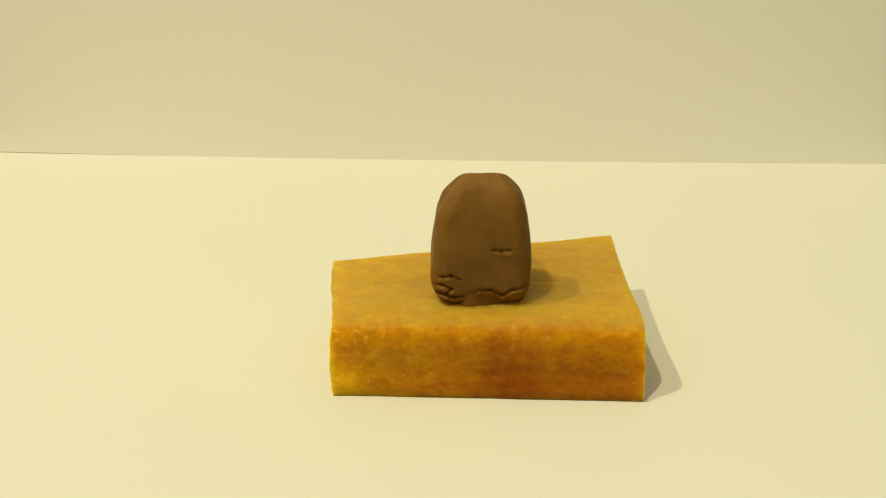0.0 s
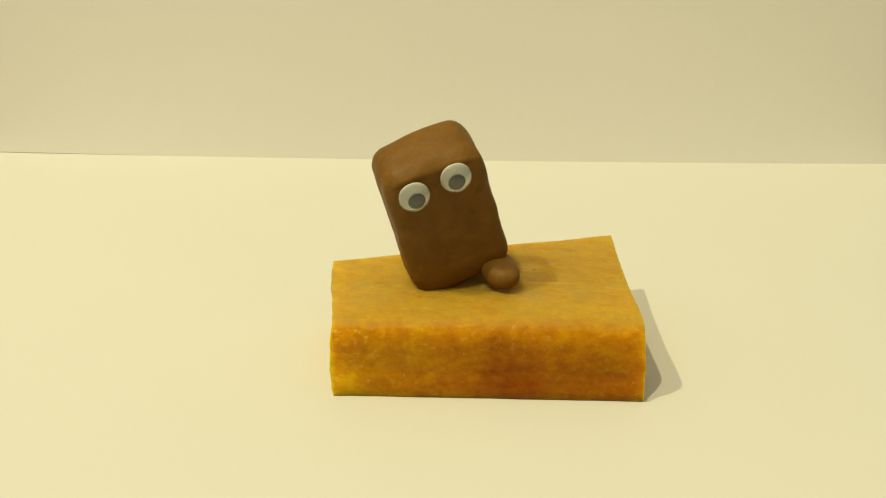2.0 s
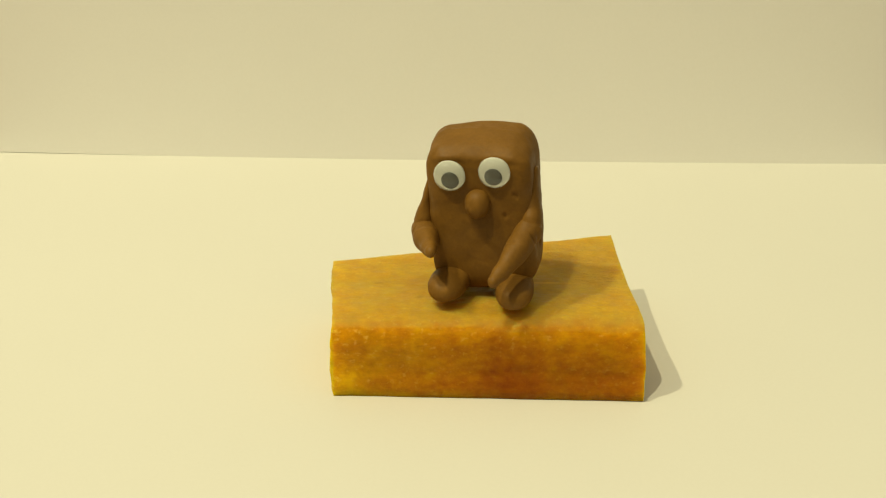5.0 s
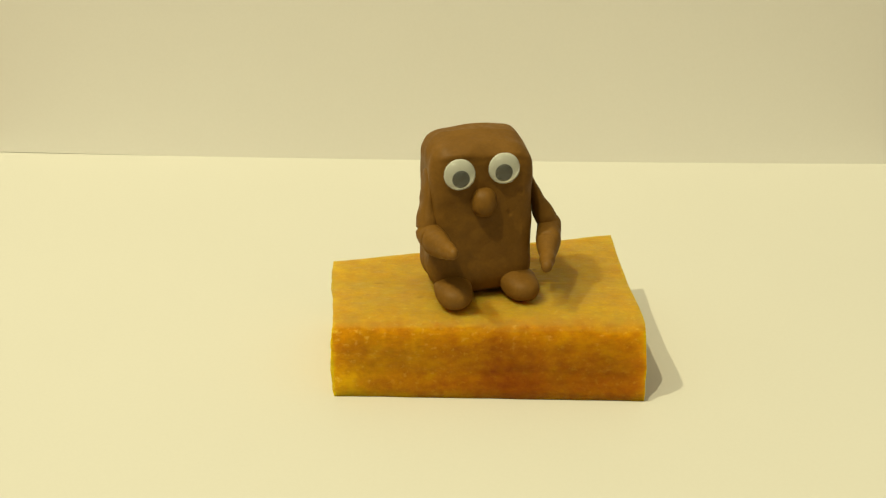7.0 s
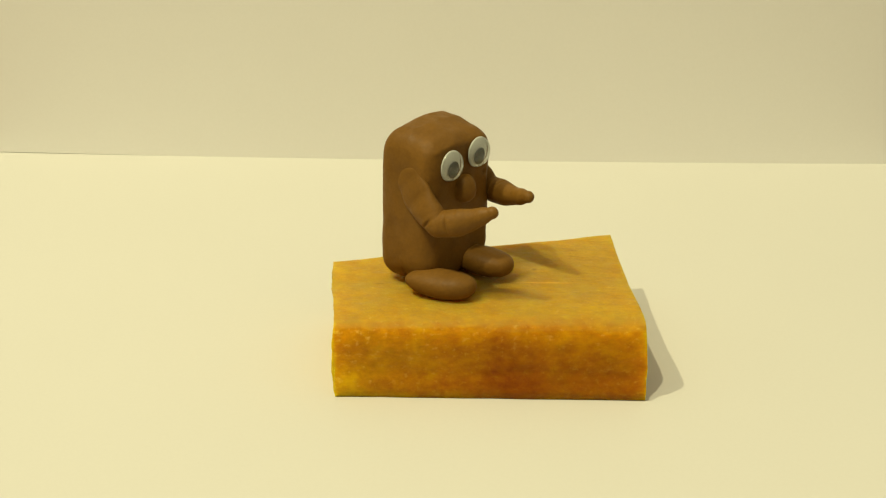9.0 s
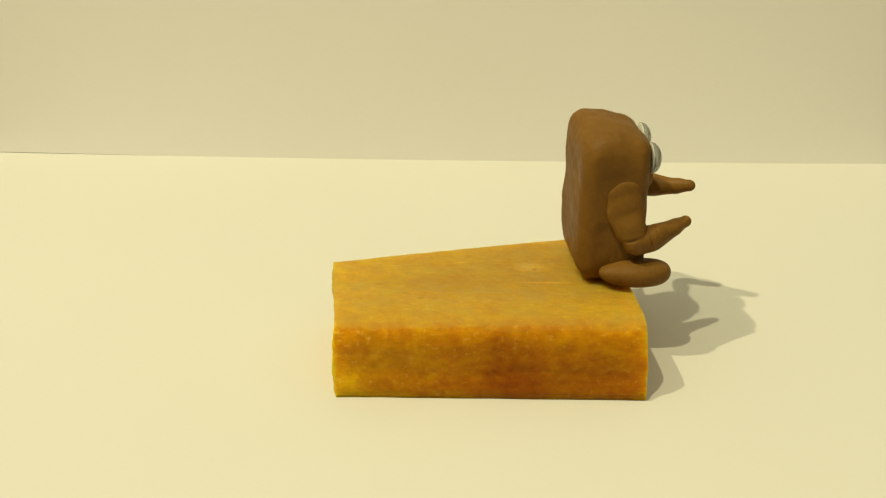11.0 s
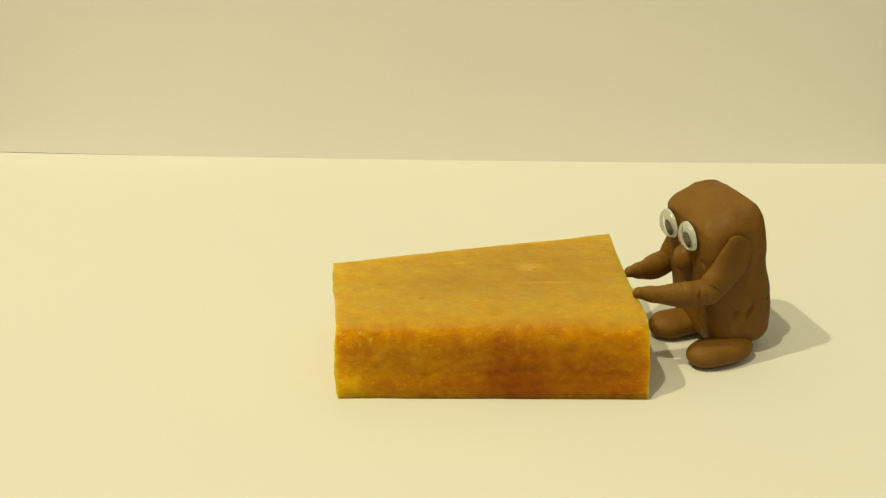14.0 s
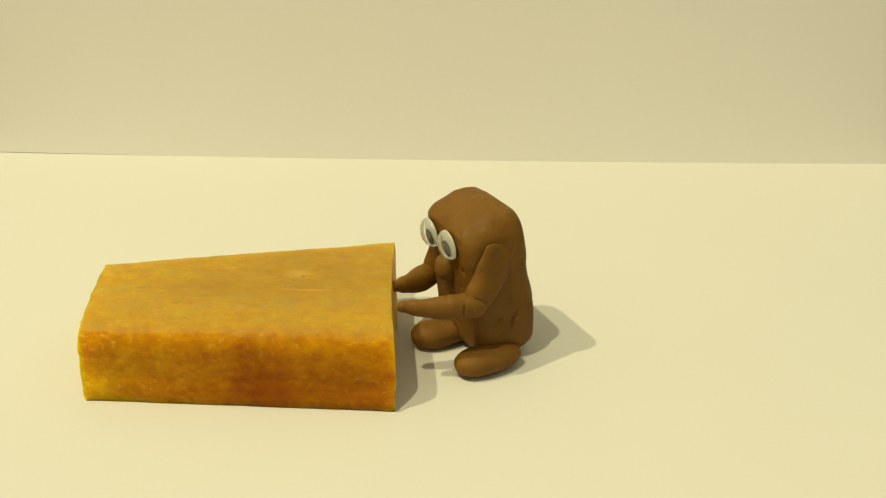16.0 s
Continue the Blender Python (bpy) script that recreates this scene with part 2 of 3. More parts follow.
# ---- the amber block ----
def rubber_block():
    def section(s):
        """Profile at s from the left end (0) to the right (1): points (y, z, x of the left end, x of the right end)."""
        back = 48.7 + 20.7 * s
        mid = 33.0 if s > 0.5 else 27.0
        pts = [(back - 1, 0, -38.2, 62.0), (back * 0.5, 0, -37.4, 63.5), (-3.1 * s - 1.6, 0.0, -36.6, 65.4), (-3.3 * s - 1.8, 0.25, -36.6, 65.4), (-3.4 * s - 1.9, 3, -37.3, 65.4),
               (-2.4 * s - 0.6, 9, -38.0, 65.8), (-1.2 * s - 1.2, 15, -37.6, 65.8), (0.4 * s - 1.4, 20.0, -36.7, 65.4), (0.8 * s - 1.0, 23.4, -36.2, 65.3), (1.6 * s - 0.1, 25.4, -35.8, 65.1), (2.8 * s + 1.6, 26.6, -35.7, 64.7), (4.2 * s + 5.0, 27.1, -35.8, 64.2),
               (10.5, 27.2, -36.3, 63.5), (15, 27.0, -36.8, 63.5), (22, 26.4, -37.4, 62.9), (mid - 2, 25.7, -37.9, 62.0), (mid + 3, 25.5, -38.2, 61.5), (back * 0.6 + mid * 0.4, 25.2, -38.4, 61.4),
               (back - 2, 24.9, -38.4, 61.4), (back - 0.2, 24.3, -38.4, 61.3), (back, 22.5, -38.5, 61.4), (back, 12, -38.5, 61.6), (back - 0.3, 1, -38.4, 62.0)]
        return [(y + (0.5 * (1 - s) if z < 16 else 0), z, xl + (0.9 if z < 16 else 0), xr) for y, z, xl, xr in pts]

    # finer loop along the profile
    def loop(s):
        raw = section(s)
        out = []
        n = len(raw)
        for i in range(n):
            a, b = raw[i], raw[(i + 1) % n]
            steps = 6 if math.hypot(a[0] - b[0], a[1] - b[1]) > 5 else 3
            for k in range(steps):
                f = k / steps
                out.append([a[c] + (b[c] - a[c]) * f for c in range(4)])
        return out

    n = 90
    base = [len(loop(0)), len(loop(1))]
    count = min(base)

    def resample(pts):
        return [pts[int(i * len(pts) / count)] for i in range(count)]

    bm = bmesh.new()
    rings = []
    for i in range(n + 1):
        s = i / n
        ring = []
        for y, z, xl, xr in resample(loop(s)):
            x = xl + (xr - xl) * s
            p = Vector((x, y, z))
            q = Vector((x * 0.05, y * 0.16, z * 0.16))
            d = noise.noise_vector(q) * 0.35 + noise.noise_vector(q * 4.0) * 0.12
            if z < 0.5:
                d.z = 0.0
            end = max(0.0, 1 - min(s, 1 - s) * 22)
            d.x += end * 0.25 * noise.noise((y * 0.25, z * 0.25, s * 3))
            p += d
            p.z = max(p.z, 0.0)
            ring.append(bm.verts.new(p / 1000))
        rings.append(ring)
    for a, b in zip(rings, rings[1:]):
        for j in range(count):
            k = (j + 1) % count
            bm.faces.new((a[j], a[k], b[k], b[j]))
    for ring in (rings[0], rings[-1]):
        bm.faces.new(ring)
    bmesh.ops.triangulate(bm, faces=[f for f in bm.faces if len(f.verts) > 4])
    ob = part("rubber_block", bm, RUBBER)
    ob.data.set_sharp_from_angle(angle=radians(38))
    return tagged(ob, "mottled amber translucent crepe rubber block lying on white paper", "block")


# ---- the clay creature ----
def creature():
    root = new("clay_creature")
    tagged(root, "brown modelling clay creature with googly eyes and stubby feet", "clay figure")
    made = {"root": root}

    def cracked(p):
        """Small cracks in one flank, about 16 mm above the soles."""
        if p.x > 0.010:
            for cy, cz, sy, sz in ((0.0032, 0.0170, 0.0006, 0.0016), (0.0024, 0.0155, 0.0014, 0.0005), (0.0012, 0.0140, 0.0006, 0.0012), (0.0090, 0.0185, 0.0005, 0.0005), (-0.003, 0.0165, 0.0016, 0.0004)):
                p.x -= 0.0010 * math.exp(-((p.y - cy - 0.4 * (p.z - cz)) / sy) ** 2 - ((p.z - cz - 0.25 * (p.y - cy)) / sz) ** 2)

    folds = (((-13.4, 13.2), (-9.8, 14.2), (-6.6, 13.0)), ((-15.6, 9.6), (-12.6, 10.4), (-9.4, 9.2), (-11.6, 7.0), (-15.4, 6.6)),
             ((-14.6, 7.4), (-9.0, 6.2), (-3.2, 6.8), (-0.8, 9.0), (3.2, 8.8), (6.6, 6.8), (9.6, 9.0), (15.6, 10.4)),
             ((3.6, 23.4), (6.2, 23.0), (9.2, 23.2)), ((8.4, 3.4), (12.0, 2.8), (15.6, 3.8)))

    def wrinkled(p):
        """The first lump: undercut foot, torn folds low on the front, a lopsided dome."""
        k = max(0.0, 0.012 - p.z) / 0.012
        p.x *= 1 - 0.06 * k * k
        p.y *= 1 - 0.10 * k * k
        f = max(0.0, p.z - 0.017) / 0.028
        p.x = p.x * (1 - 0.36 * f ** 1.9) + 0.0008 * f * f
        p.y *= 1 - 0.36 * f ** 1.6
        if p.y < -0.004:
            flat_on = Vector((p.x * 1000, p.z * 1000))
            for line in folds:
                for a, b in zip(line, line[1:]):
                    a, b = Vector(a), Vector(b)
                    along = max(0.0, min(1.0, (flat_on - a).dot(b - a) / (b - a).length_squared))
                    off = flat_on - (a + (b - a) * along)
                    p.y += 0.0012 * math.exp(-(off.length / 0.45) ** 2)
                    if off.y < 0:
                        p.y -= 0.00060 * math.exp(-(off.y / 1.5) ** 2 - (off.x / 0.7) ** 2) * (1 - math.exp(-(off.y / 0.35) ** 2))
        return p

    made["body"] = part("body", rounded_box(0.0163, 0.0108, 0.0455, 0.0055, 0.0100, wrinkled, 0.0006, 3.0, 96), CLAY, root)

    def browed(p):
        # crown sloping down to a crisp brow and rounded off behind, the face pressed in under the brow, its foot rounded like a shield
        g = max(0.0, (p.z - 0.030) / 0.024)
        if p.y < 0:
            p.z -= 0.0036 * min(1.0, -p.y / 0.0126) * g
            p.y *= 1 - 0.085 / (1 + math.exp((p.z - 0.0478) / 0.0005))
            p.y *= 1 + 0.05 * max(-1.0, (0.030 - p.z) / 0.030)
            k = max(0.0, 0.010 - p.z) / 0.010
            p.x *= 1 - 0.20 * k * k
            p.y *= 1 - 0.12 * k * k
            for cx, cz, r in ((0.0088, 0.0290, 0.0005), (0.0121, 0.0362, 0.0007), (0.0130, 0.0358, 0.0005)):
                p.y += 0.0009 * math.exp(-((p.x - cx) ** 2 + (p.z - cz) ** 2) / r ** 2)
        else:
            p.z -= 0.0034 * (p.y / 0.0126) ** 3 * g * (0.5 - 0.5 * p.x / 0.0174)
            p.y *= 0.93
            k = max(0.0, 0.016 - p.z) / 0.016
            p.y *= 1 - 0.20 * k * k
            p.x *= 1 - 0.08 * k * k
        cracked(p)
        p.x *= 1 - 0.04 * g * g
        p.z += (0.04 * p.x - 0.0042 * max(0.0, p.x / 0.0174) ** 3) * g
        return p

    made["head"] = part("head", rounded_box(0.0173, 0.0126, 0.0540, 0.0054, 0.0064, browed, 0.0006, 11.0, 88), CLAY, root)

    def eye(pupil_at):
        bm = blob(0.0051, 0.0007, 0.0051, 1.0, 1.0, None, 0, 0, 32, 16)
        white = part("eye", bm, EYE_WHITE, root, "white googly eye disc with a loose black pupil")
        bm = blob(0.0029, 0.00035, 0.0029, 1.0, 1.0, None, 0, 0, 28, 10)
        bmesh.ops.translate(bm, verts=bm.verts, vec=(pupil_at[0], -0.0011, pupil_at[1]))
        part("pupil", bm, PUPIL, white, "loose black disc")

        def front(p):
            p.y = p.y if p.y < 0 else p.y * 0.1
            return p

        bm = blob(0.0052, 0.0036, 0.0052, 1.0, 0.95, front, 0, 0, 32, 20)
        dome = part("dome", bm, DOME, white, "clear plastic dome")
        dome.visible_shadow = False
        return white

    made["eye_left"] = eye((0.0003, -0.0013))
    made["eye_right"] = eye((-0.0002, -0.0012))
    bm = blob(0.0041, 0.0040, 0.0049, 0.95, 0.9, None, 0.0004, 5.0, 28, 20)
    made["nose"] = part("nose", bm, CLAY, root)

    def limb_mesh(name, begin, length, girth, caps, notches, seed):
        """A rolled and pressed limb along x; girth gives (place, half width, half thickness) along it, caps how far its two ends round off, notches are small tears."""
        def ring(bm, x, f, scale):
            for (f0, w0, h0), (f1, w1, h1) in zip(girth, girth[1:]):
                if f <= f1:
                    k = (f - f0) / (f1 - f0)
                    k = k * k * (3 - 2 * k)
                    w, h = w0 + (w1 - w0) * k, h0 + (h1 - h0) * k
                    break
            out = []
            for turn in range(36):
                a = math.pi * turn / 18
                torn = sum(math.exp(-((f - at) * length / 0.00045) ** 2 - (math.remainder(a - way, 2 * math.pi) / 0.5) ** 2) for at, way in notches)
                p = Vector((x, math.cos(a) * h * scale, math.sin(a) * w * scale - 0.0010 * math.sin(math.pi * f)))
                p.y *= 1 - 0.24 * torn
                p.z *= 1 - 0.18 * torn
                q = p * 90 + Vector((seed, seed * 1.7, -seed))
                out.append(bm.verts.new(p + noise.noise_vector(q) * 0.0005 + noise.noise_vector(q * 2.7) * 0.00016))
            return out

        bm = bmesh.new()
        end = length - caps[1] if caps[1] < 0.003 else length
        steps = [(begin - caps[0] * math.cos(math.pi / 16 * (k + 0.4)), 0.0, math.sin(math.pi / 16 * (k + 0.4))) for k in range(8)]
        steps += [(begin + (end - begin) * k / 56, k / 56, 1.0) for k in range(57)]
        steps += [(end + caps[1] * math.sin(math.pi / 16 * (k + 0.6)), 1.0, math.cos(math.pi / 16 * (k + 0.6))) for k in range(8)]
        rows = [ring(bm, *step) for step in steps]
        for a, b in zip(rows, rows[1:]):
            for k in range(36):
                bm.faces.new((a[k], a[(k + 1) % 36], b[(k + 1) % 36], b[k]))
        bm.faces.new(rows[0])
        bm.faces.new(rows[-1])
        return part(name, bm, CLAY, root)

    for side, fore in (("left", 0.025), ("right", 0.029)):
        made["upper_" + side] = limb_mesh("upper_arm", 0.0, 0.0180, ((0, 0.0054, 0.0012), (0.35, 0.0064, 0.0022), (0.75, 0.0056, 0.0036), (1, 0.0045, 0.0041)), (0.0036, 0.0042), ((0.90, 0.2), (0.90, 3.3)), 7.0 if side == "left" else 9.0)
        made["fore_" + side] = limb_mesh("forearm", 0.0034, fore, ((0, 0.0045, 0.0041), (0.3, 0.0045, 0.0042), (0.8, 0.0030, 0.0027), (1, 0.0021, 0.0018)), (0.0042, 0.0024), ((0.16, 0.1), (0.22, 3.0), (0.40, 1.7)), 13.0 if side == "left" else 17.0)

    def sole(p):
        f = (p.y + 0.0122) / 0.0244
        p.x *= 1.0 - 0.30 * f
        p.z *= 1.0 - 0.25 * f
        p.z = max(p.z, -0.0043)
        p.y += 0.0055
        return p

    for side in ("left", "right"):
        bm = blob(0.0073, 0.0122, 0.0050, 0.95, 0.85, sole, 0.0005, 21.0 if side == "left" else 29.0, 32, 22)
        made["foot_" + side] = part("foot", bm, CLAY, root)
    return made


def sewing_thread():
    """A thin loop tied round the middle."""
    pts = [Vector((0.0183 * power(math.cos(u), 0.42), 0.0131 * power(math.sin(u), 0.42), 0.0012 * math.sin(u + 0.6))) for u in [2 * math.pi * k / 48 for k in range(49)]]
    bm = bmesh.new()
    r, ring0 = 0.00009, None
    for i, p in enumerate(pts):
        d = (pts[min(i + 1, len(pts) - 1)] - pts[max(i - 1, 0)]).normalized()
        a = d.cross(Vector((0.1, 0.2, 1))).normalized()
        c = d.cross(a)
        ring = [bm.verts.new(p + (a * math.cos(w) + c * math.sin(w)) * r) for w in (0, 1.2566, 2.5133, 3.7699, 5.0265)]
        if ring0:
            for k in range(5):
                bm.faces.new((ring0[k], ring0[(k + 1) % 5], ring[(k + 1) % 5], ring[k]))
        ring0 = ring
    ob = part("sewing_thread", bm, THREAD)
    return tagged(ob, "thin pale thread tied round the clay creature for lifting", "thread")


room()
paper_set()
BLOCK = rubber_block()
CLAYS = creature()
LOOP = sewing_thread()


# ---- moves, pose by pose ----
def stepped(rows, gaps=((4.2, 6.3), (9.2, 11.3)), still=0.045):
    """Each pose is held until shortly before the next; across the gaps it glides."""
    out = []
    for (t, m), nxt in zip(rows, rows[1:] + [(16.1, None)]):
        out.append((t, m))
        end = nxt[0] - still
        for a, b in gaps:
            if t <= a and nxt[0] >= b - 0.01:
                end = min(end, a)
        if end > t + 0.05:
            out.append((min(end, 16.0), m))
    return out


def motions():
    c = CLAYS
    walk(BLOCK, stepped([
        (0.00, mm(0, 0, 0)), (11.30, mm(0.8, -0.3, 0, 0, 0, 0.9)), (12.30, mm(1.5, -0.6, 0, 0, 0, 1.7)), (14.10, mm(-4, -1, 0, 0, 0, 1.6)), (14.30, mm(-14, -1.5, 0, 0, 0, 1.5)),
        (14.47, mm(-23.4, -1.8, 0, 0, 0, 1.4)), (14.65, mm(-33, -2.4, 0, 0, 0, -1.0)), (14.90, mm(-43.5, -2.8, 0, 0, 0, -1.2)),
        (15.10, mm(-50, -3.2, 0, 0, 0, -1.4)), (15.40, mm(-66, -3.6, 0, 0, 0, -1.6)), (15.70, mm(-72, -3.8, 0, 0, 0, -1.7)), (15.95, mm(-80.8, -4, 0, 0, 0, -1.7))]))
    walk(c["root"], stepped([
        (0.00, mm(13.0, 20.5, 27.0, 0, -0, 0)),
        (0.10, mm(13.0, 20.5, 27.0, 0, -0, 0)),
        (0.70, mm(13.6, 27.0, 27.0, 0, -0, 0)),
        (0.90, mm(12.8, 31.0, 27.0, 0, -0, 0)),
        (1.30, mm(9.7, 31.0, 27.0, 0, -0, 0)),
        (1.50, mm(11.2, 30.8, 27.1, 7, -1, 6)),
        (1.70, mm(6.4, 37.7, 27.0, 0, -9, 6)),
        (1.90, mm(5.5, 37.6, 27.0, 7, -16, 14)),
        (2.10, mm(13.9, 41.1, 27.3, 2, -0, 4)),
        (2.30, mm(13.9, 40.0, 27.3, -0, 0, 3)),
        (2.50, mm(12.9, 37.4, 27.5, -1, 1, -4)),
        (2.70, mm(16.5, 41.0, 27.1, 1, 0, 4)),
        (2.90, mm(18.5, 43.6, 26.7, 2, -2, 2)),
        (3.50, mm(23.5, 35.9, 27.1, -2, -0, 3)),
        (4.00, mm(22.9, 35.5, 27.5, -2, -2, -12)),
        (4.10, mm(18.1, 36.3, 27.2, -2, -5, -22)),
        (6.30, mm(12.3, 9.0, 33.2, 8, -4, 7)),
        (6.50, mm(11.8, 6.1, 34.8, 5, -2, 8)),
        (6.70, mm(13.7, 22.5, 27.4, -5, -2, -10)),
        (7.00, mm(10.3, 27.3, 27.1, -5, 2, 12)),
        (7.10, mm(12.9, 30.5, 27.0, -3, -0, -10)),
        (7.30, mm(11.8, 34.7, 26.8, -2, 0, 3)),
        (7.50, mm(8.5, 33.6, 26.9, -3, -0, -6)),
        (8.10, mm(5.5, 39.7, 26.7, -0, 3, 13)),
        (8.40, mm(5.3, 38.6, 27.2, -1, 4, 14)),
        (8.50, mm(3.3, 34.6, 27.4, -3, 4, 23)),
        (8.70, mm(1.1, 38.7, 26.1, -3, 3, 35)),
        (9.00, mm(-3.7, 39.3, 25.8, -1, 5, 52)),
        (9.20, mm(-5.6, 33.5, 27.0, -2, 6, 74)),
        (11.30, mm(57.8, 44.3, 26.0, 2, -0, 97)),
        (11.50, mm(50.8, 39.0, 31.7, 22, -4, 99)),
        (11.60, mm(52.5, 39.4, 37.8, 38, -4, 90)),
        (11.70, mm(51.6, 46.0, 62.4, 60, -0, 90)),
        (11.80, mm(104.6, 50.2, 74.8, 96, 0, -81)),
        (11.90, mm(84.0, 72.7, 59.7, 84, -1, -6)),
        (12.00, mm(101.4, 22.0, 60.0, 64, -4, -112)),
        (12.10, mm(112.6, 69.2, 57.9, 84, -3, -30)),
        (12.20, mm(138.1, 48.8, 46.4, 57, 12, -91)),
        (12.30, mm(107.4, 28.7, 25.6, 65, 4, 133)),
        (12.40, mm(142.6, 50.1, 27.5, 93, 6, -81)),
        (12.50, mm(117.7, 41.4, 23.6, 78, 1, 26)),
        (12.60, mm(124.8, 51.7, 1.8, 5, -2, -36)),
        (12.70, mm(130.8, 53.7, 1.8, 5, -1, -43)),
        (12.90, mm(125.6, 46.6, 1.6, 5, 1, -79)),
        (13.10, mm(123.4, 45.2, 1.3, 8, -2, -88)),
        (13.30, mm(112.8, 44.1, 1.1, 4, 2, -87)),
        (13.50, mm(111.5, 44.1, 1.2, 6, -4, -67)),
        (13.70, mm(106.8, 43.7, 1.5, 5, -0, -90)),
        (13.90, mm(99.3, 39.7, 1.6, 9, -2, -72)),
        (14.20, mm(90.8, 33.4, 1.5, 5, -0, -90)),
        (14.50, mm(73.4, 34.2, 1.1, 7, 1, -92)),
        (14.70, mm(61.5, 32.1, 2.5, 6, -4, -62)),
        (15.00, mm(51.9, 33.2, 1.5, 5, -0, -92)),
        (15.20, mm(45.1, 32.6, 2.0, 7, -1, -74)),
        (15.50, mm(29.6, 32.8, 2.1, 8, -1, -73)),
        (15.80, mm(23.3, 31.4, 1.5, 5, -0, -92)),
        (16.00, mm(16.7, 35.7, 0.8, 8, -2, -65)),
    ]))
    walk(LOOP, stepped([
        (0.00, mm(300.0, -100.0, -0.1, 0, 0, 0)),
        (11.35, mm(300.0, -100.0, -0.1, 0, 0, 0)),
        (11.50, mm(64.5, 38.8, 65.0, 22, -4, 99)),
        (11.60, mm(74.7, 37.4, 66.1, 38, -4, 90)),
        (11.70, mm(78.4, 46.0, 77.9, 60, -0, 90)),
        (11.80, mm(74.1, 45.4, 71.6, 96, 0, -81)),
        (11.90, mm(80.7, 42.0, 62.9, 84, -1, -6)),
        (12.00, mm(75.9, 33.3, 73.6, 64, -4, -112)),
        (12.10, mm(97.0, 42.6, 61.1, 84, -3, -30)),
        (12.20, mm(112.0, 45.7, 62.9, 57, 12, -91)),
        (12.30, mm(127.3, 48.5, 38.7, 65, 4, 133)),
        (12.40, mm(112.0, 45.4, 25.9, 93, 6, -81)),
        (12.50, mm(131.1, 14.2, 30.0, 78, 1, 26)),
        (12.60, mm(300.0, -100.0, -0.1, 0, 0, 0)),
        (15.90, mm(300.0, -100.0, -0.1, 0, 0, 0)),
    ]))
    upright = mm(0, 0, 0)
    walk(c["body"], stepped([(0.0, mm(-0.6, 0.2, -2.8)), (0.1, mm(-0.6, 0, 0, 0, -2, 0)), (0.3, upright), (0.7, mm(-0.4, 0, -1)), (0.9, mm(0, 0.4, 6, 0, 0, -78)), (1.3, mm(0, 0.4, 3)), (1.5, mm(0, 0.4, 6)), (15.9, mm(0, 0.4, 6))]))
    walk(c["head"], stepped([(0.0, mm(0, 8, -26.5, 0, 0, -78)), (0.7, mm(-1.6, 7.0, -5.2, 0, -2, -84)), (0.9, mm(0, 0, -1.0, 0, 0, -78)), (1.3, mm(0, 0, -6.5)), (1.5, upright), (15.9, upright)]))
    inside = mm(4, 2, 22)
    settled = mm(6.1, -12.3, 44.3)
    walk(c["eye_right"], stepped([(0.0, inside), (0.5, mm(9.4, -11.3, 39.2, 0, 0, 32)), (0.7, mm(5.1, -13.5, 48.1)), (0.9, mm(4.7, -17.0, 46.6)), (1.3, mm(5.4, -12.6, 37.3)), (1.5, settled), (15.9, settled)]))
    inside = mm(-4, 2, 22)
    settled = mm(-8.5, -12.3, 42.9)
    walk(c["eye_left"], stepped([(0.0, inside), (1.1, mm(-7.4, -17.0, 47.4)), (1.3, mm(-9.3, -12.6, 37.3)), (1.5, settled), (15.9, settled)]))
    inside, settled = mm(0, 0, 25), mm(-0.1, -12.0, 33.0, -8)
    walk(c["nose"], stepped([(0.0, inside), (2.3, settled), (15.9, settled)]))
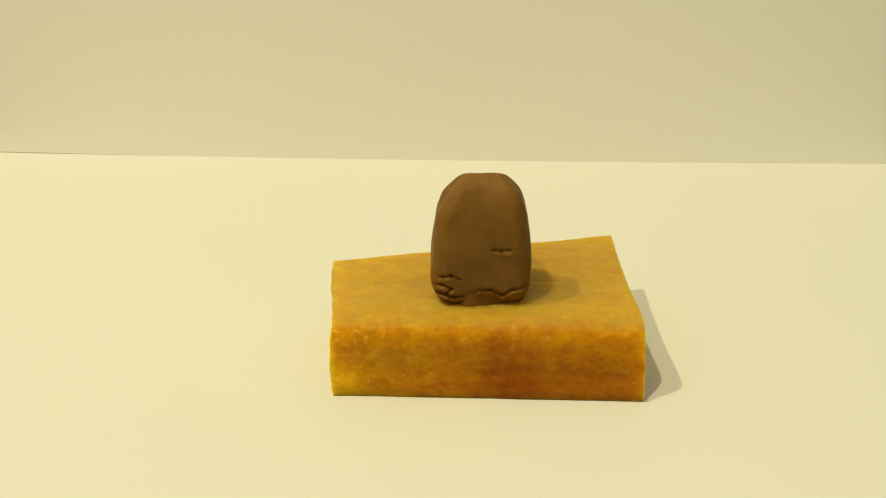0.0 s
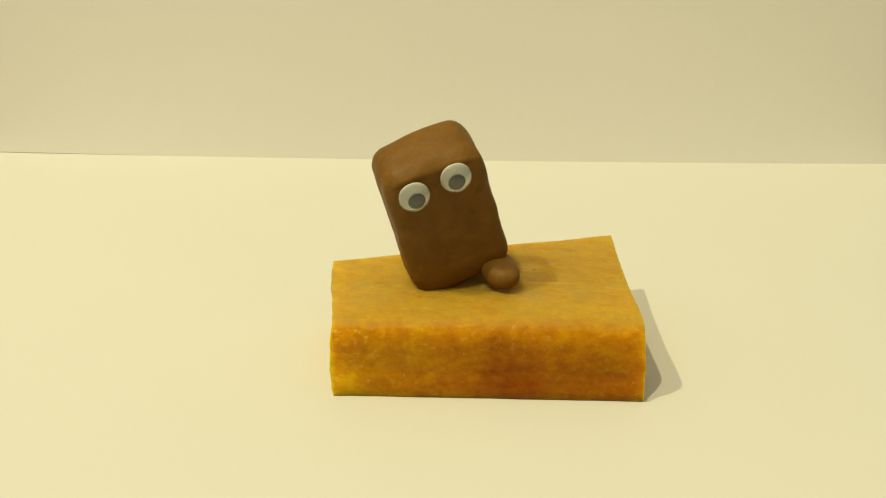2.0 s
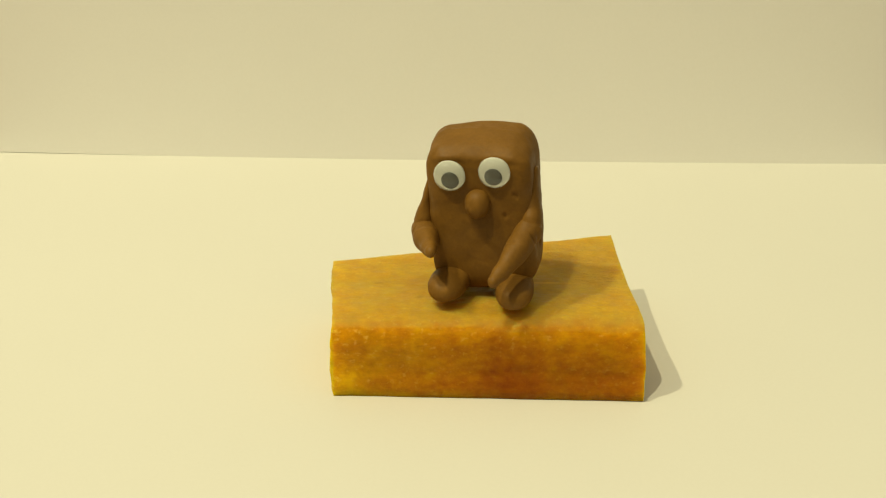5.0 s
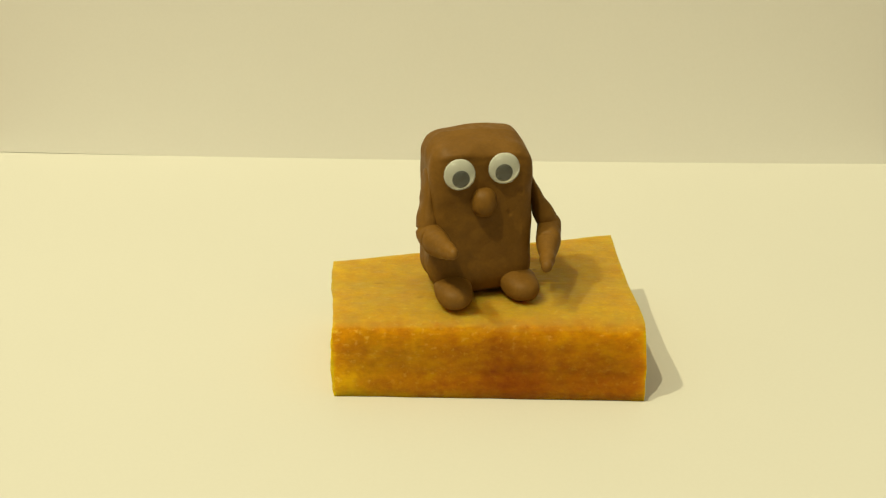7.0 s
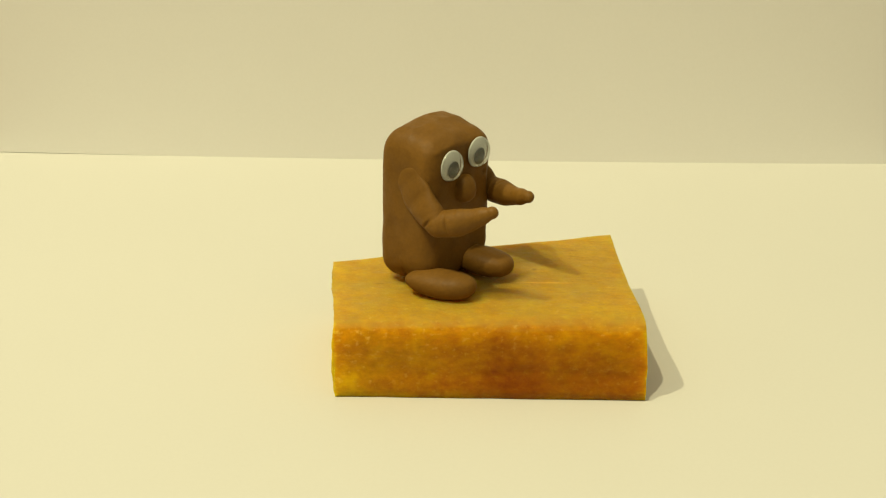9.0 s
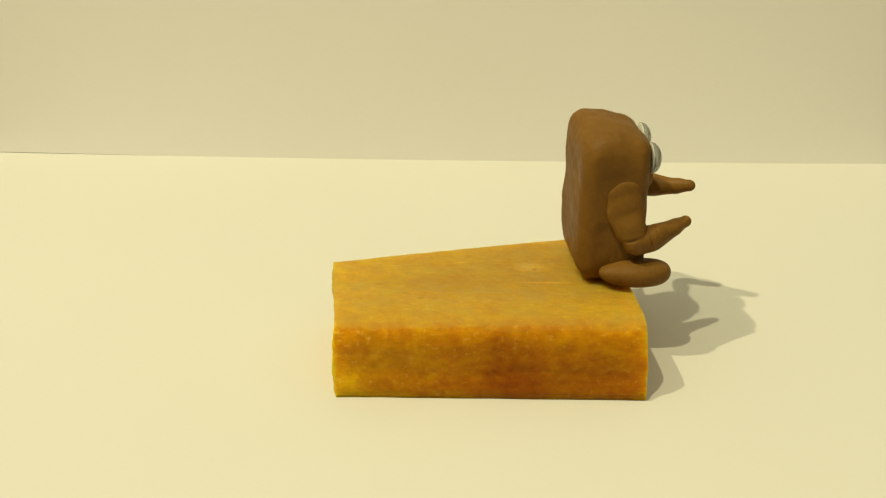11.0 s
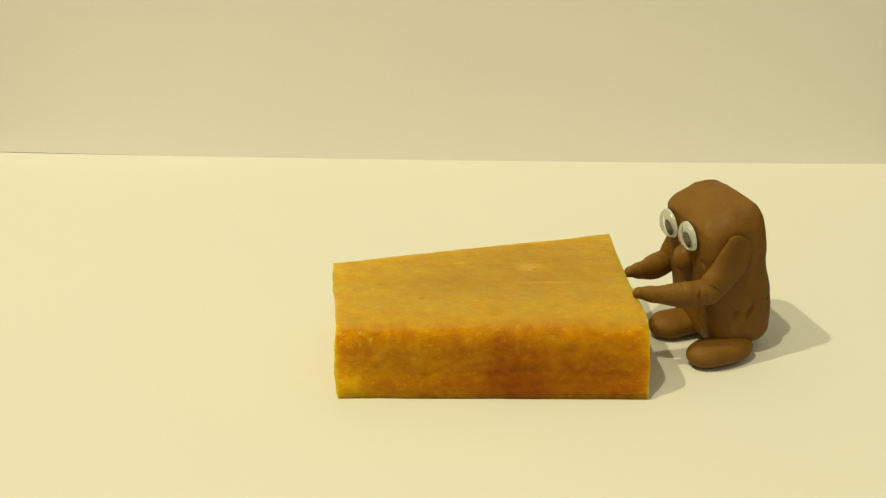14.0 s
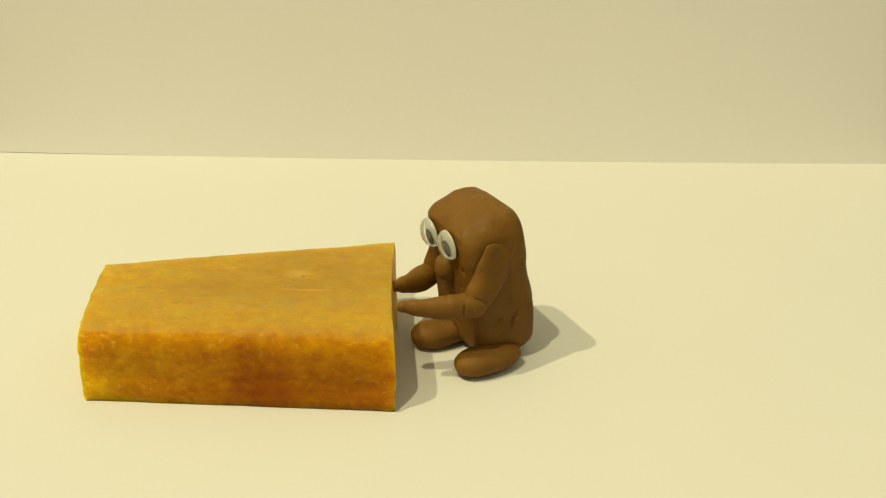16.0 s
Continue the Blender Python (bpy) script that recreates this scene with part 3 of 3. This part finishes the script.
    walk(c["foot_left"], stepped([
        (0.00, mm(-5.0, 0.0, 14.0, 0, -0, 0)),
        (2.00, mm(-5.0, 0.0, 14.0, 0, -0, 0)),
        (2.10, mm(-11.3, -16.1, 4.7, -2, 0, -5)),
        (2.30, mm(-8.6, -16.3, 4.0, 0, -0, -5)),
        (2.50, mm(-9.5, -14.6, 3.4, 1, -1, -5)),
        (2.70, mm(-10.5, -19.0, 4.5, -1, -1, -5)),
        (2.90, mm(-11.4, -20.4, 5.9, -2, 2, -5)),
        (3.50, mm(-10.7, -16.2, 3.8, 2, 0, -5)),
        (4.00, mm(-10.7, -15.3, 3.8, 2, 2, -5)),
        (4.10, mm(-11.6, -17.5, 4.8, 1, 5, -5)),
        (6.30, mm(-10.7, -19.7, 6.8, -8, 3, -5)),
        (6.50, mm(-10.9, -18.3, 5.4, -5, 2, -5)),
        (6.70, mm(-10.9, -12.8, 3.3, 5, 2, -5)),
        (7.00, mm(-10.1, -15.9, 2.7, 5, -2, -5)),
        (7.10, mm(-9.7, -14.7, 3.6, 3, 0, -5)),
        (7.30, mm(-10.9, -15.4, 3.9, 2, -0, -5)),
        (7.50, mm(-11.0, -15.0, 3.7, 3, 0, -5)),
        (8.10, mm(-11.5, -17.8, 4.1, 1, -3, -5)),
        (8.40, mm(-9.7, -17.2, 3.3, -1, -4, 22)),
        (8.50, mm(-10.6, -14.7, 2.4, 2, -5, 22)),
        (8.70, mm(-11.3, -17.9, 3.6, 2, -4, 22)),
        (9.00, mm(-12.6, -20.1, 3.9, -1, -6, 22)),
        (9.20, mm(-11.1, -16.1, 2.7, -0, -6, 22)),
        (11.30, mm(-19.5, -13.3, 5.9, -2, -0, -5)),
        (11.50, mm(-10.0, -18.0, 2.0, -15, -0, 0)),
        (11.60, mm(-10.0, -18.0, 2.0, -10, -0, 0)),
        (11.70, mm(-10.0, -18.0, 2.0, -15, -0, 0)),
        (12.00, mm(-10.0, -9.0, -1.0, 0, -0, 0)),
        (12.50, mm(-10.0, -10.0, -1.0, 0, -0, 0)),
        (12.60, mm(-10.5, -14.0, 4.1, -5, 2, -0)),
        (12.70, mm(-9.3, -17.7, 4.4, -5, 1, -0)),
        (12.90, mm(-6.8, -14.3, 4.0, -5, -1, 0)),
        (13.10, mm(-5.9, -19.9, 6.2, -8, 2, -0)),
        (13.30, mm(-5.2, -17.0, 4.3, -4, -2, 0)),
        (13.50, mm(-10.1, -17.7, 6.0, -7, 4, -0)),
        (13.70, mm(-5.5, -17.9, 4.5, -5, -0, 0)),
        (13.90, mm(-5.0, -19.1, 6.1, -9, 2, -0)),
        (14.20, mm(-1.9, -16.0, 4.3, -5, -0, 0)),
        (14.50, mm(-2.9, -17.3, 5.4, -7, -1, 0)),
        (14.70, mm(-9.8, -14.6, 4.1, -6, 3, -0)),
        (15.00, mm(-2.8, -15.6, 4.3, -5, -0, 0)),
        (15.20, mm(-6.9, -17.1, 4.6, -7, 1, -0)),
        (15.50, mm(-7.3, -17.3, 4.9, -8, 1, -0)),
        (15.80, mm(-4.6, -15.4, 4.3, -5, -0, 0)),
        (16.00, mm(-4.9, -20.5, 6.7, -8, 2, -0)),
    ]))
    walk(c["foot_right"], stepped([
        (0.00, mm(5.0, 0.0, 14.0, 0, -0, 0)),
        (1.60, mm(5.0, 0.0, 14.0, 0, -0, 0)),
        (1.70, mm(11.3, -14.1, 2.8, 0, 9, 5)),
        (1.90, mm(11.8, -14.8, 2.8, -5, 17, 3)),
        (2.10, mm(10.4, -15.4, 4.6, -2, 0, 5)),
        (2.30, mm(11.3, -16.6, 4.1, 0, -0, 5)),
        (2.50, mm(12.1, -15.4, 3.7, 1, -1, 5)),
        (2.70, mm(11.3, -17.3, 4.6, -1, -0, 5)),
        (2.90, mm(9.9, -19.5, 5.0, -2, 2, 5)),
        (3.50, mm(11.4, -15.8, 3.7, 2, 0, 5)),
        (4.00, mm(11.5, -14.5, 3.1, 2, 2, 5)),
        (4.10, mm(11.2, -18.9, 2.7, 2, 5, 5)),
        (6.30, mm(11.0, -15.4, 4.8, -7, 4, 4)),
        (6.50, mm(11.3, -13.3, 4.0, -4, 3, 5)),
        (6.70, mm(12.5, -9.5, 2.8, 5, 1, 5)),
        (7.00, mm(12.9, -14.2, 3.6, 4, -2, 5)),
        (7.10, mm(11.1, -12.5, 3.7, 3, -0, 5)),
        (7.30, mm(9.1, -16.6, 4.0, 2, -1, 5)),
        (7.50, mm(10.5, -16.5, 3.6, 3, -0, 5)),
        (8.10, mm(10.0, -18.2, 5.1, 0, -3, 5)),
        (8.40, mm(12.8, -14.5, 4.9, 0, -4, 8)),
        (8.50, mm(12.8, -15.0, 3.9, 3, -4, 8)),
        (8.70, mm(9.6, -17.7, 4.8, 3, -4, 8)),
        (9.00, mm(7.7, -20.6, 5.9, 0, -6, 8)),
        (9.20, mm(6.1, -19.5, 4.4, 1, -6, 8)),
        (11.30, mm(10.5, -13.9, 5.9, -2, 0, 5)),
        (11.50, mm(10.0, -18.0, 2.0, -15, -0, 0)),
        (11.60, mm(10.0, -18.0, 2.0, -10, -0, 0)),
        (11.70, mm(10.0, -18.0, 2.0, -15, -0, 0)),
        (12.00, mm(10.0, -9.0, -1.0, 0, -0, 0)),
        (12.50, mm(10.0, -10.0, -1.0, 0, -0, 0)),
        (12.60, mm(10.5, -15.8, 3.7, -5, 2, -0)),
        (12.70, mm(15.8, -21.0, 4.1, -5, 1, -0)),
        (12.90, mm(17.7, -18.9, 4.8, -5, -1, 0)),
        (13.10, mm(18.5, -16.6, 4.8, -8, 2, -0)),
        (13.30, mm(18.5, -13.2, 4.9, -4, -2, 0)),
        (13.50, mm(17.3, -20.0, 4.3, -7, 4, -0)),
        (13.70, mm(18.5, -15.5, 4.3, -5, -0, 0)),
        (13.90, mm(17.1, -15.4, 4.6, -9, 2, -0)),
        (14.20, mm(18.5, -8.5, 3.7, -5, -0, 0)),
        (14.50, mm(18.5, -8.8, 4.6, -7, -1, 0)),
        (14.70, mm(14.7, -11.3, 2.2, -6, 3, -0)),
        (15.00, mm(18.5, -8.7, 3.7, -5, -0, 0)),
        (15.20, mm(18.5, -10.9, 3.6, -7, 1, -0)),
        (15.50, mm(18.5, -12.0, 3.8, -8, 1, -0)),
        (15.80, mm(18.5, -7.5, 3.6, -5, -0, 0)),
        (16.00, mm(18.5, -15.0, 5.2, -8, 2, -0)),
    ]))
    walk(c["upper_left"], stepped([
        (0.00, mm(-6.0, 0.0, 30.0, 0, 90, 0)),
        (2.80, mm(-6.0, 0.0, 30.0, 0, 90, 0)),
        (2.90, mm(-17.0, -0.6, 37.5, -16, 62, -108)),
        (3.10, mm(-16.9, -0.1, 38.1, -16, 60, -109)),
        (3.30, mm(-16.9, -0.1, 38.2, -17, 60, -109)),
        (3.50, mm(-16.8, 0.2, 38.8, -16, 59, -108)),
        (4.00, mm(-16.7, -0.1, 38.4, -22, 58, -116)),
        (4.10, mm(-16.8, -0.4, 37.8, -27, 58, -121)),
        (6.30, mm(-16.9, -1.0, 36.0, 11, 82, -79)),
        (6.50, mm(-17.0, -0.8, 37.2, 1, 82, -89)),
        (6.70, mm(-15.9, 0.1, 42.5, -42, 74, -133)),
        (7.00, mm(-17.0, -0.4, 38.1, -3, 63, -93)),
        (7.10, mm(-16.2, 0.2, 42.2, -36, 76, -127)),
        (7.30, mm(-16.5, 0.3, 42.9, -19, 77, -110)),
        (7.50, mm(-16.3, -0.3, 39.8, -52, 73, -143)),
        (7.70, mm(-16.3, -0.3, 39.8, -52, 73, -143)),
        (7.90, mm(-16.3, -0.3, 39.8, -52, 73, -143)),
        (8.10, mm(-17.0, -1.7, 35.8, 1, 57, -89)),
        (8.40, mm(-16.9, -2.3, 34.7, 7, 59, -82)),
        (8.50, mm(-17.1, -0.9, 37.2, -1, 52, -91)),
        (8.70, mm(-17.0, -2.3, 34.9, 6, 55, -83)),
        (9.00, mm(-16.8, -1.3, 37.6, 0, 42, -90)),
        (9.20, mm(-16.6, -0.2, 41.4, -5, 68, -95)),
        (11.30, mm(-17.2, -1.9, 34.1, -16, 73, -107)),
        (11.50, mm(-16.9, 0.9, 39.1, -20, 69, -111)),
        (11.60, mm(-16.8, 0.3, 38.1, -9, 45, -102)),
        (11.70, mm(-15.9, 6.9, 34.5, 3, -19, -99)),
        (12.00, mm(-16.9, 2.9, 40.5, -2, 42, -93)),
        (12.50, mm(-17.0, -1.5, 36.1, -15, 70, -106)),
        (12.60, mm(-7.8, 0.6, 41.3, -66, 29, -168)),
        (12.70, mm(-19.0, -1.6, 31.1, -71, 70, -162)),
        (12.90, mm(-17.1, -1.6, 34.8, -24, 75, -114)),
        (13.10, mm(-17.1, -2.2, 35.3, -39, 69, -131)),
        (13.30, mm(-17.3, -3.4, 32.8, -36, 73, -127)),
        (13.50, mm(-17.0, -1.0, 36.9, -12, 62, -104)),
        (13.70, mm(-17.0, -3.5, 34.5, -24, 65, -116)),
        (13.90, mm(-16.9, -0.7, 37.6, -15, 58, -108)),
        (14.20, mm(-16.5, -1.4, 37.7, -26, 58, -119)),
        (14.50, mm(-16.9, -3.5, 35.1, -32, 61, -126)),
        (14.70, mm(-17.1, -0.8, 36.9, -17, 67, -108)),
        (15.00, mm(-16.3, -4.2, 35.4, -43, 57, -138)),
        (15.20, mm(-16.5, -1.3, 37.7, -27, 61, -120)),
        (15.50, mm(-17.0, -2.3, 35.9, -33, 63, -126)),
        (15.80, mm(-16.1, -4.1, 35.9, -45, 54, -141)),
        (16.00, mm(-16.9, -1.8, 36.7, -22, 61, -115)),
    ]))
    walk(c["fore_left"], stepped([
        (0.00, mm(-6.0, 2.0, 33.0, 0, 90, 0)),
        (2.80, mm(-6.0, 2.0, 33.0, 0, 90, 0)),
        (2.90, mm(-21.3, -5.7, 20.8, -0, -13, -59)),
        (3.10, mm(-21.5, -6.2, 20.8, -0, -30, -55)),
        (3.30, mm(-21.4, -6.0, 20.9, -0, -29, -58)),
        (3.50, mm(-21.9, -6.0, 23.4, -0, 1, -49)),
        (4.00, mm(-23.1, -6.1, 22.7, -0, -6, -47)),
        (4.10, mm(-23.9, -6.0, 22.2, -0, -6, -49)),
        (6.30, mm(-14.9, -0.4, 18.4, 0, 3, -116)),
        (6.50, mm(-17.2, -0.0, 19.7, -0, 5, -86)),
        (6.70, mm(-19.4, -0.1, 26.0, -0, 14, -87)),
        (7.00, mm(-18.1, -5.1, 22.0, -0, 0, -79)),
        (7.10, mm(-19.2, -0.1, 25.4, -0, 11, -84)),
        (7.30, mm(-18.2, -0.2, 26.3, -0, 17, -84)),
        (7.50, mm(-21.0, -0.1, 23.1, -0, 9, -81)),
        (7.70, mm(-21.0, -0.1, 23.1, -0, 9, -81)),
        (7.90, mm(-21.0, -0.1, 23.1, -0, 9, -81)),
        (8.10, mm(-18.0, -8.4, 20.0, -0, -12, -68)),
        (8.40, mm(-17.4, -9.0, 18.1, -0, -21, -53)),
        (8.50, mm(-20.4, -10.7, 22.8, -0, -5, -24)),
        (8.70, mm(-18.5, -10.7, 19.3, -0, -14, -32)),
        (9.00, mm(-17.5, -11.6, 24.4, -0, -21, -76)),
        (9.20, mm(-18.0, -3.7, 23.8, -0, -15, -76)),
        (11.30, mm(-19.9, -3.9, 16.2, -0, -12, -71)),
        (11.50, mm(-20.1, -2.0, 21.3, -0, -18, -75)),
        (11.60, mm(-20.4, -9.1, 24.4, -0, -18, -74)),
        (11.70, mm(-19.4, -6.6, 40.4, -0, 3, -77)),
        (12.00, mm(-18.2, -8.1, 30.8, -0, 43, -74)),
        (12.50, mm(-20.4, -4.5, 19.4, -0, 3, -61)),
        (12.60, mm(-24.1, -1.3, 35.4, -0, 59, -56)),
        (12.70, mm(-26.6, -0.6, 13.6, -0, -10, -59)),
        (12.90, mm(-20.2, -2.7, 16.8, -0, -11, -70)),
        (13.10, mm(-23.0, -4.2, 17.8, -0, -12, -63)),
        (13.30, mm(-21.9, -4.6, 15.2, -0, -8, -66)),
        (13.50, mm(-20.2, -6.2, 20.5, -0, -9, -71)),
        (13.70, mm(-21.7, -7.3, 17.8, -0, -8, -67)),
        (13.90, mm(-21.0, -6.8, 21.7, -0, -12, -68)),
        (14.20, mm(-22.7, -6.7, 22.0, -0, -7, -64)),
        (14.50, mm(-23.6, -7.7, 18.6, -0, -13, -62)),
        (14.70, mm(-20.4, -4.5, 19.6, -0, -13, -70)),
        (15.00, mm(-25.4, -7.9, 20.0, -0, -4, -57)),
        (15.20, mm(-22.3, -5.7, 21.8, -0, -2, -66)),
        (15.50, mm(-23.3, -5.9, 19.1, -0, -13, -62)),
        (15.80, mm(-26.2, -8.0, 21.0, -0, -4, -55)),
        (16.00, mm(-21.9, -6.6, 20.2, -0, -12, -66)),
    ]))
    walk(c["upper_right"], stepped([
        (0.00, mm(6.0, 0.0, 30.0, 0, 90, 0)),
        (3.20, mm(6.0, 0.0, 30.0, 0, 90, 0)),
        (3.30, mm(16.7, 0.1, 38.8, 16, 60, -72)),
        (3.50, mm(16.1, 1.3, 40.4, 18, 54, -67)),
        (4.00, mm(16.0, 1.7, 40.8, 16, 52, -70)),
        (4.10, mm(16.6, 2.0, 39.0, -7, 37, -101)),
        (6.30, mm(17.8, -1.5, 32.4, 57, 78, -32)),
        (6.50, mm(17.3, -1.1, 35.5, 52, 78, -37)),
        (6.70, mm(15.9, 2.1, 47.0, 19, 71, -70)),
        (7.00, mm(17.2, -1.0, 36.6, 70, 64, -18)),
        (7.10, mm(15.3, 3.3, 41.7, 15, 45, -69)),
        (7.30, mm(16.1, 0.1, 40.7, 45, 74, -44)),
        (7.50, mm(16.8, -0.8, 37.6, 16, 36, -65)),
        (7.70, mm(16.0, 2.1, 39.1, 10, 32, -71)),
        (7.90, mm(16.1, 2.2, 39.9, 5, 31, -81)),
        (8.10, mm(15.5, 2.5, 39.8, 7, 28, -75)),
        (8.40, mm(11.8, 2.3, 45.1, 43, 50, -39)),
        (8.50, mm(12.6, 1.4, 41.5, 55, 43, -25)),
        (8.70, mm(14.4, 0.5, 42.7, 59, 62, -28)),
        (9.00, mm(16.0, 3.3, 41.0, 16, 50, -69)),
        (9.20, mm(13.2, 2.2, 41.6, 33, 42, -46)),
        (11.30, mm(15.5, -8.4, 34.5, 54, 53, -30)),
        (11.50, mm(17.1, 2.0, 38.7, 1, 22, -87)),
        (11.60, mm(16.6, 0.9, 39.0, 19, 55, -67)),
        (11.70, mm(14.2, 9.2, 32.5, -9, -26, -71)),
        (12.00, mm(17.3, 4.1, 41.0, -0, 27, -91)),
        (12.50, mm(16.5, -2.2, 39.6, 5, 38, -82)),
        (12.60, mm(18.6, -1.1, 36.3, 59, 65, -29)),
        (12.70, mm(17.2, -0.6, 38.9, -14, 56, -107)),
        (12.90, mm(17.4, 1.1, 42.3, -0, 43, -90)),
        (13.10, mm(17.3, 0.6, 42.6, -1, 48, -91)),
        (13.30, mm(17.3, 0.5, 42.5, -1, 50, -92)),
        (13.50, mm(17.4, -3.3, 38.2, -2, 36, -93)),
        (13.70, mm(17.4, -0.2, 40.9, -1, 49, -92)),
        (13.90, mm(17.4, 0.1, 41.1, -0, 45, -90)),
        (14.20, mm(17.3, 2.5, 44.5, 2, 57, -88)),
        (14.50, mm(17.5, 1.2, 41.9, 7, 59, -82)),
        (14.70, mm(17.5, -0.9, 39.7, 0, 45, -90)),
        (15.00, mm(17.3, 2.2, 43.5, 7, 59, -81)),
        (15.20, mm(17.4, 1.3, 42.3, 1, 56, -88)),
        (15.50, mm(17.4, 1.5, 42.4, 3, 55, -86)),
        (15.80, mm(17.4, 2.5, 44.2, 7, 61, -82)),
        (16.00, mm(17.3, -0.4, 40.9, 7, 49, -81)),
    ]))
    walk(c["fore_right"], stepped([
        (0.00, mm(6.0, 2.0, 33.0, 0, 90, 0)),
        (3.20, mm(6.0, 2.0, 33.0, 0, 90, 0)),
        (3.30, mm(20.6, -5.2, 23.1, 0, -2, -109)),
        (3.50, mm(22.0, -5.9, 27.0, 0, 19, -124)),
        (4.00, mm(22.0, -6.8, 28.4, 0, 32, -139)),
        (4.10, mm(15.9, -10.2, 30.0, 0, 34, -139)),
        (6.30, mm(19.3, -0.5, 14.5, -0, -5, -61)),
        (6.50, mm(19.4, -0.1, 18.2, -0, 6, -76)),
        (6.70, mm(17.1, -0.6, 31.7, -0, 29, -74)),
        (7.00, mm(25.7, -0.3, 21.3, 0, 14, -107)),
        (7.10, mm(20.8, -6.0, 30.9, 0, 36, -111)),
        (7.30, mm(18.9, -0.3, 22.3, -0, -19, -75)),
        (7.50, mm(22.9, -16.7, 24.9, 0, -35, 89)),
        (7.70, mm(21.8, -11.4, 26.3, 51, -67, -138)),
        (7.90, mm(20.0, -12.3, 27.8, 0, -59, -153)),
        (8.10, mm(21.3, -12.1, 28.6, 0, -57, -154)),
        (8.40, mm(22.2, -3.0, 29.0, 0, -44, -126)),
        (8.50, mm(26.1, -2.1, 27.1, 0, -37, -129)),
        (8.70, mm(22.8, -0.4, 25.7, 0, -18, -108)),
        (9.00, mm(21.2, -4.4, 26.8, 0, -9, -109)),
        (9.20, mm(23.9, -4.3, 30.2, 0, 12, -115)),
        (11.30, mm(26.5, -10.9, 19.7, 0, -7, -120)),
        (11.50, mm(18.6, -11.5, 33.0, 0, 16, -100)),
        (11.60, mm(21.4, -5.4, 23.1, 0, -18, -106)),
        (11.70, mm(20.3, -2.7, 40.6, 0, 3, -103)),
        (12.00, mm(18.9, -9.7, 34.6, -21, 29, -129)),
        (12.50, mm(21.4, -14.7, 28.8, 0, 5, -152)),
        (12.60, mm(28.1, -2.9, 20.0, 0, -0, -146)),
        (12.70, mm(17.1, -8.6, 24.0, 0, -1, -149)),
        (12.90, mm(18.1, -8.8, 29.9, 0, -4, -102)),
        (13.10, mm(17.6, -8.2, 28.9, 0, -6, -101)),
        (13.30, mm(17.6, -7.7, 28.8, 0, 1, -101)),
        (13.50, mm(17.4, -14.6, 26.9, 0, -13, -101)),
        (13.70, mm(17.7, -8.8, 27.2, 0, -3, -101)),
        (13.90, mm(18.0, -9.4, 27.7, 0, -11, -102)),
        (14.20, mm(18.4, -4.1, 29.3, 0, -3, -103)),
        (14.50, mm(19.7, -4.7, 25.8, 0, -11, -106)),
        (14.70, mm(18.3, -10.4, 26.3, 0, -12, -103)),
        (15.00, mm(19.6, -3.8, 28.2, 0, 1, -105)),
        (15.20, mm(18.5, -5.5, 26.9, 0, -8, -103)),
        (15.50, mm(18.9, -5.7, 27.0, 0, -12, -104)),
        (15.80, mm(19.5, -2.7, 28.3, 0, -1, -105)),
        (16.00, mm(20.0, -8.8, 26.6, 0, -11, -106)),
    ]))


motions()
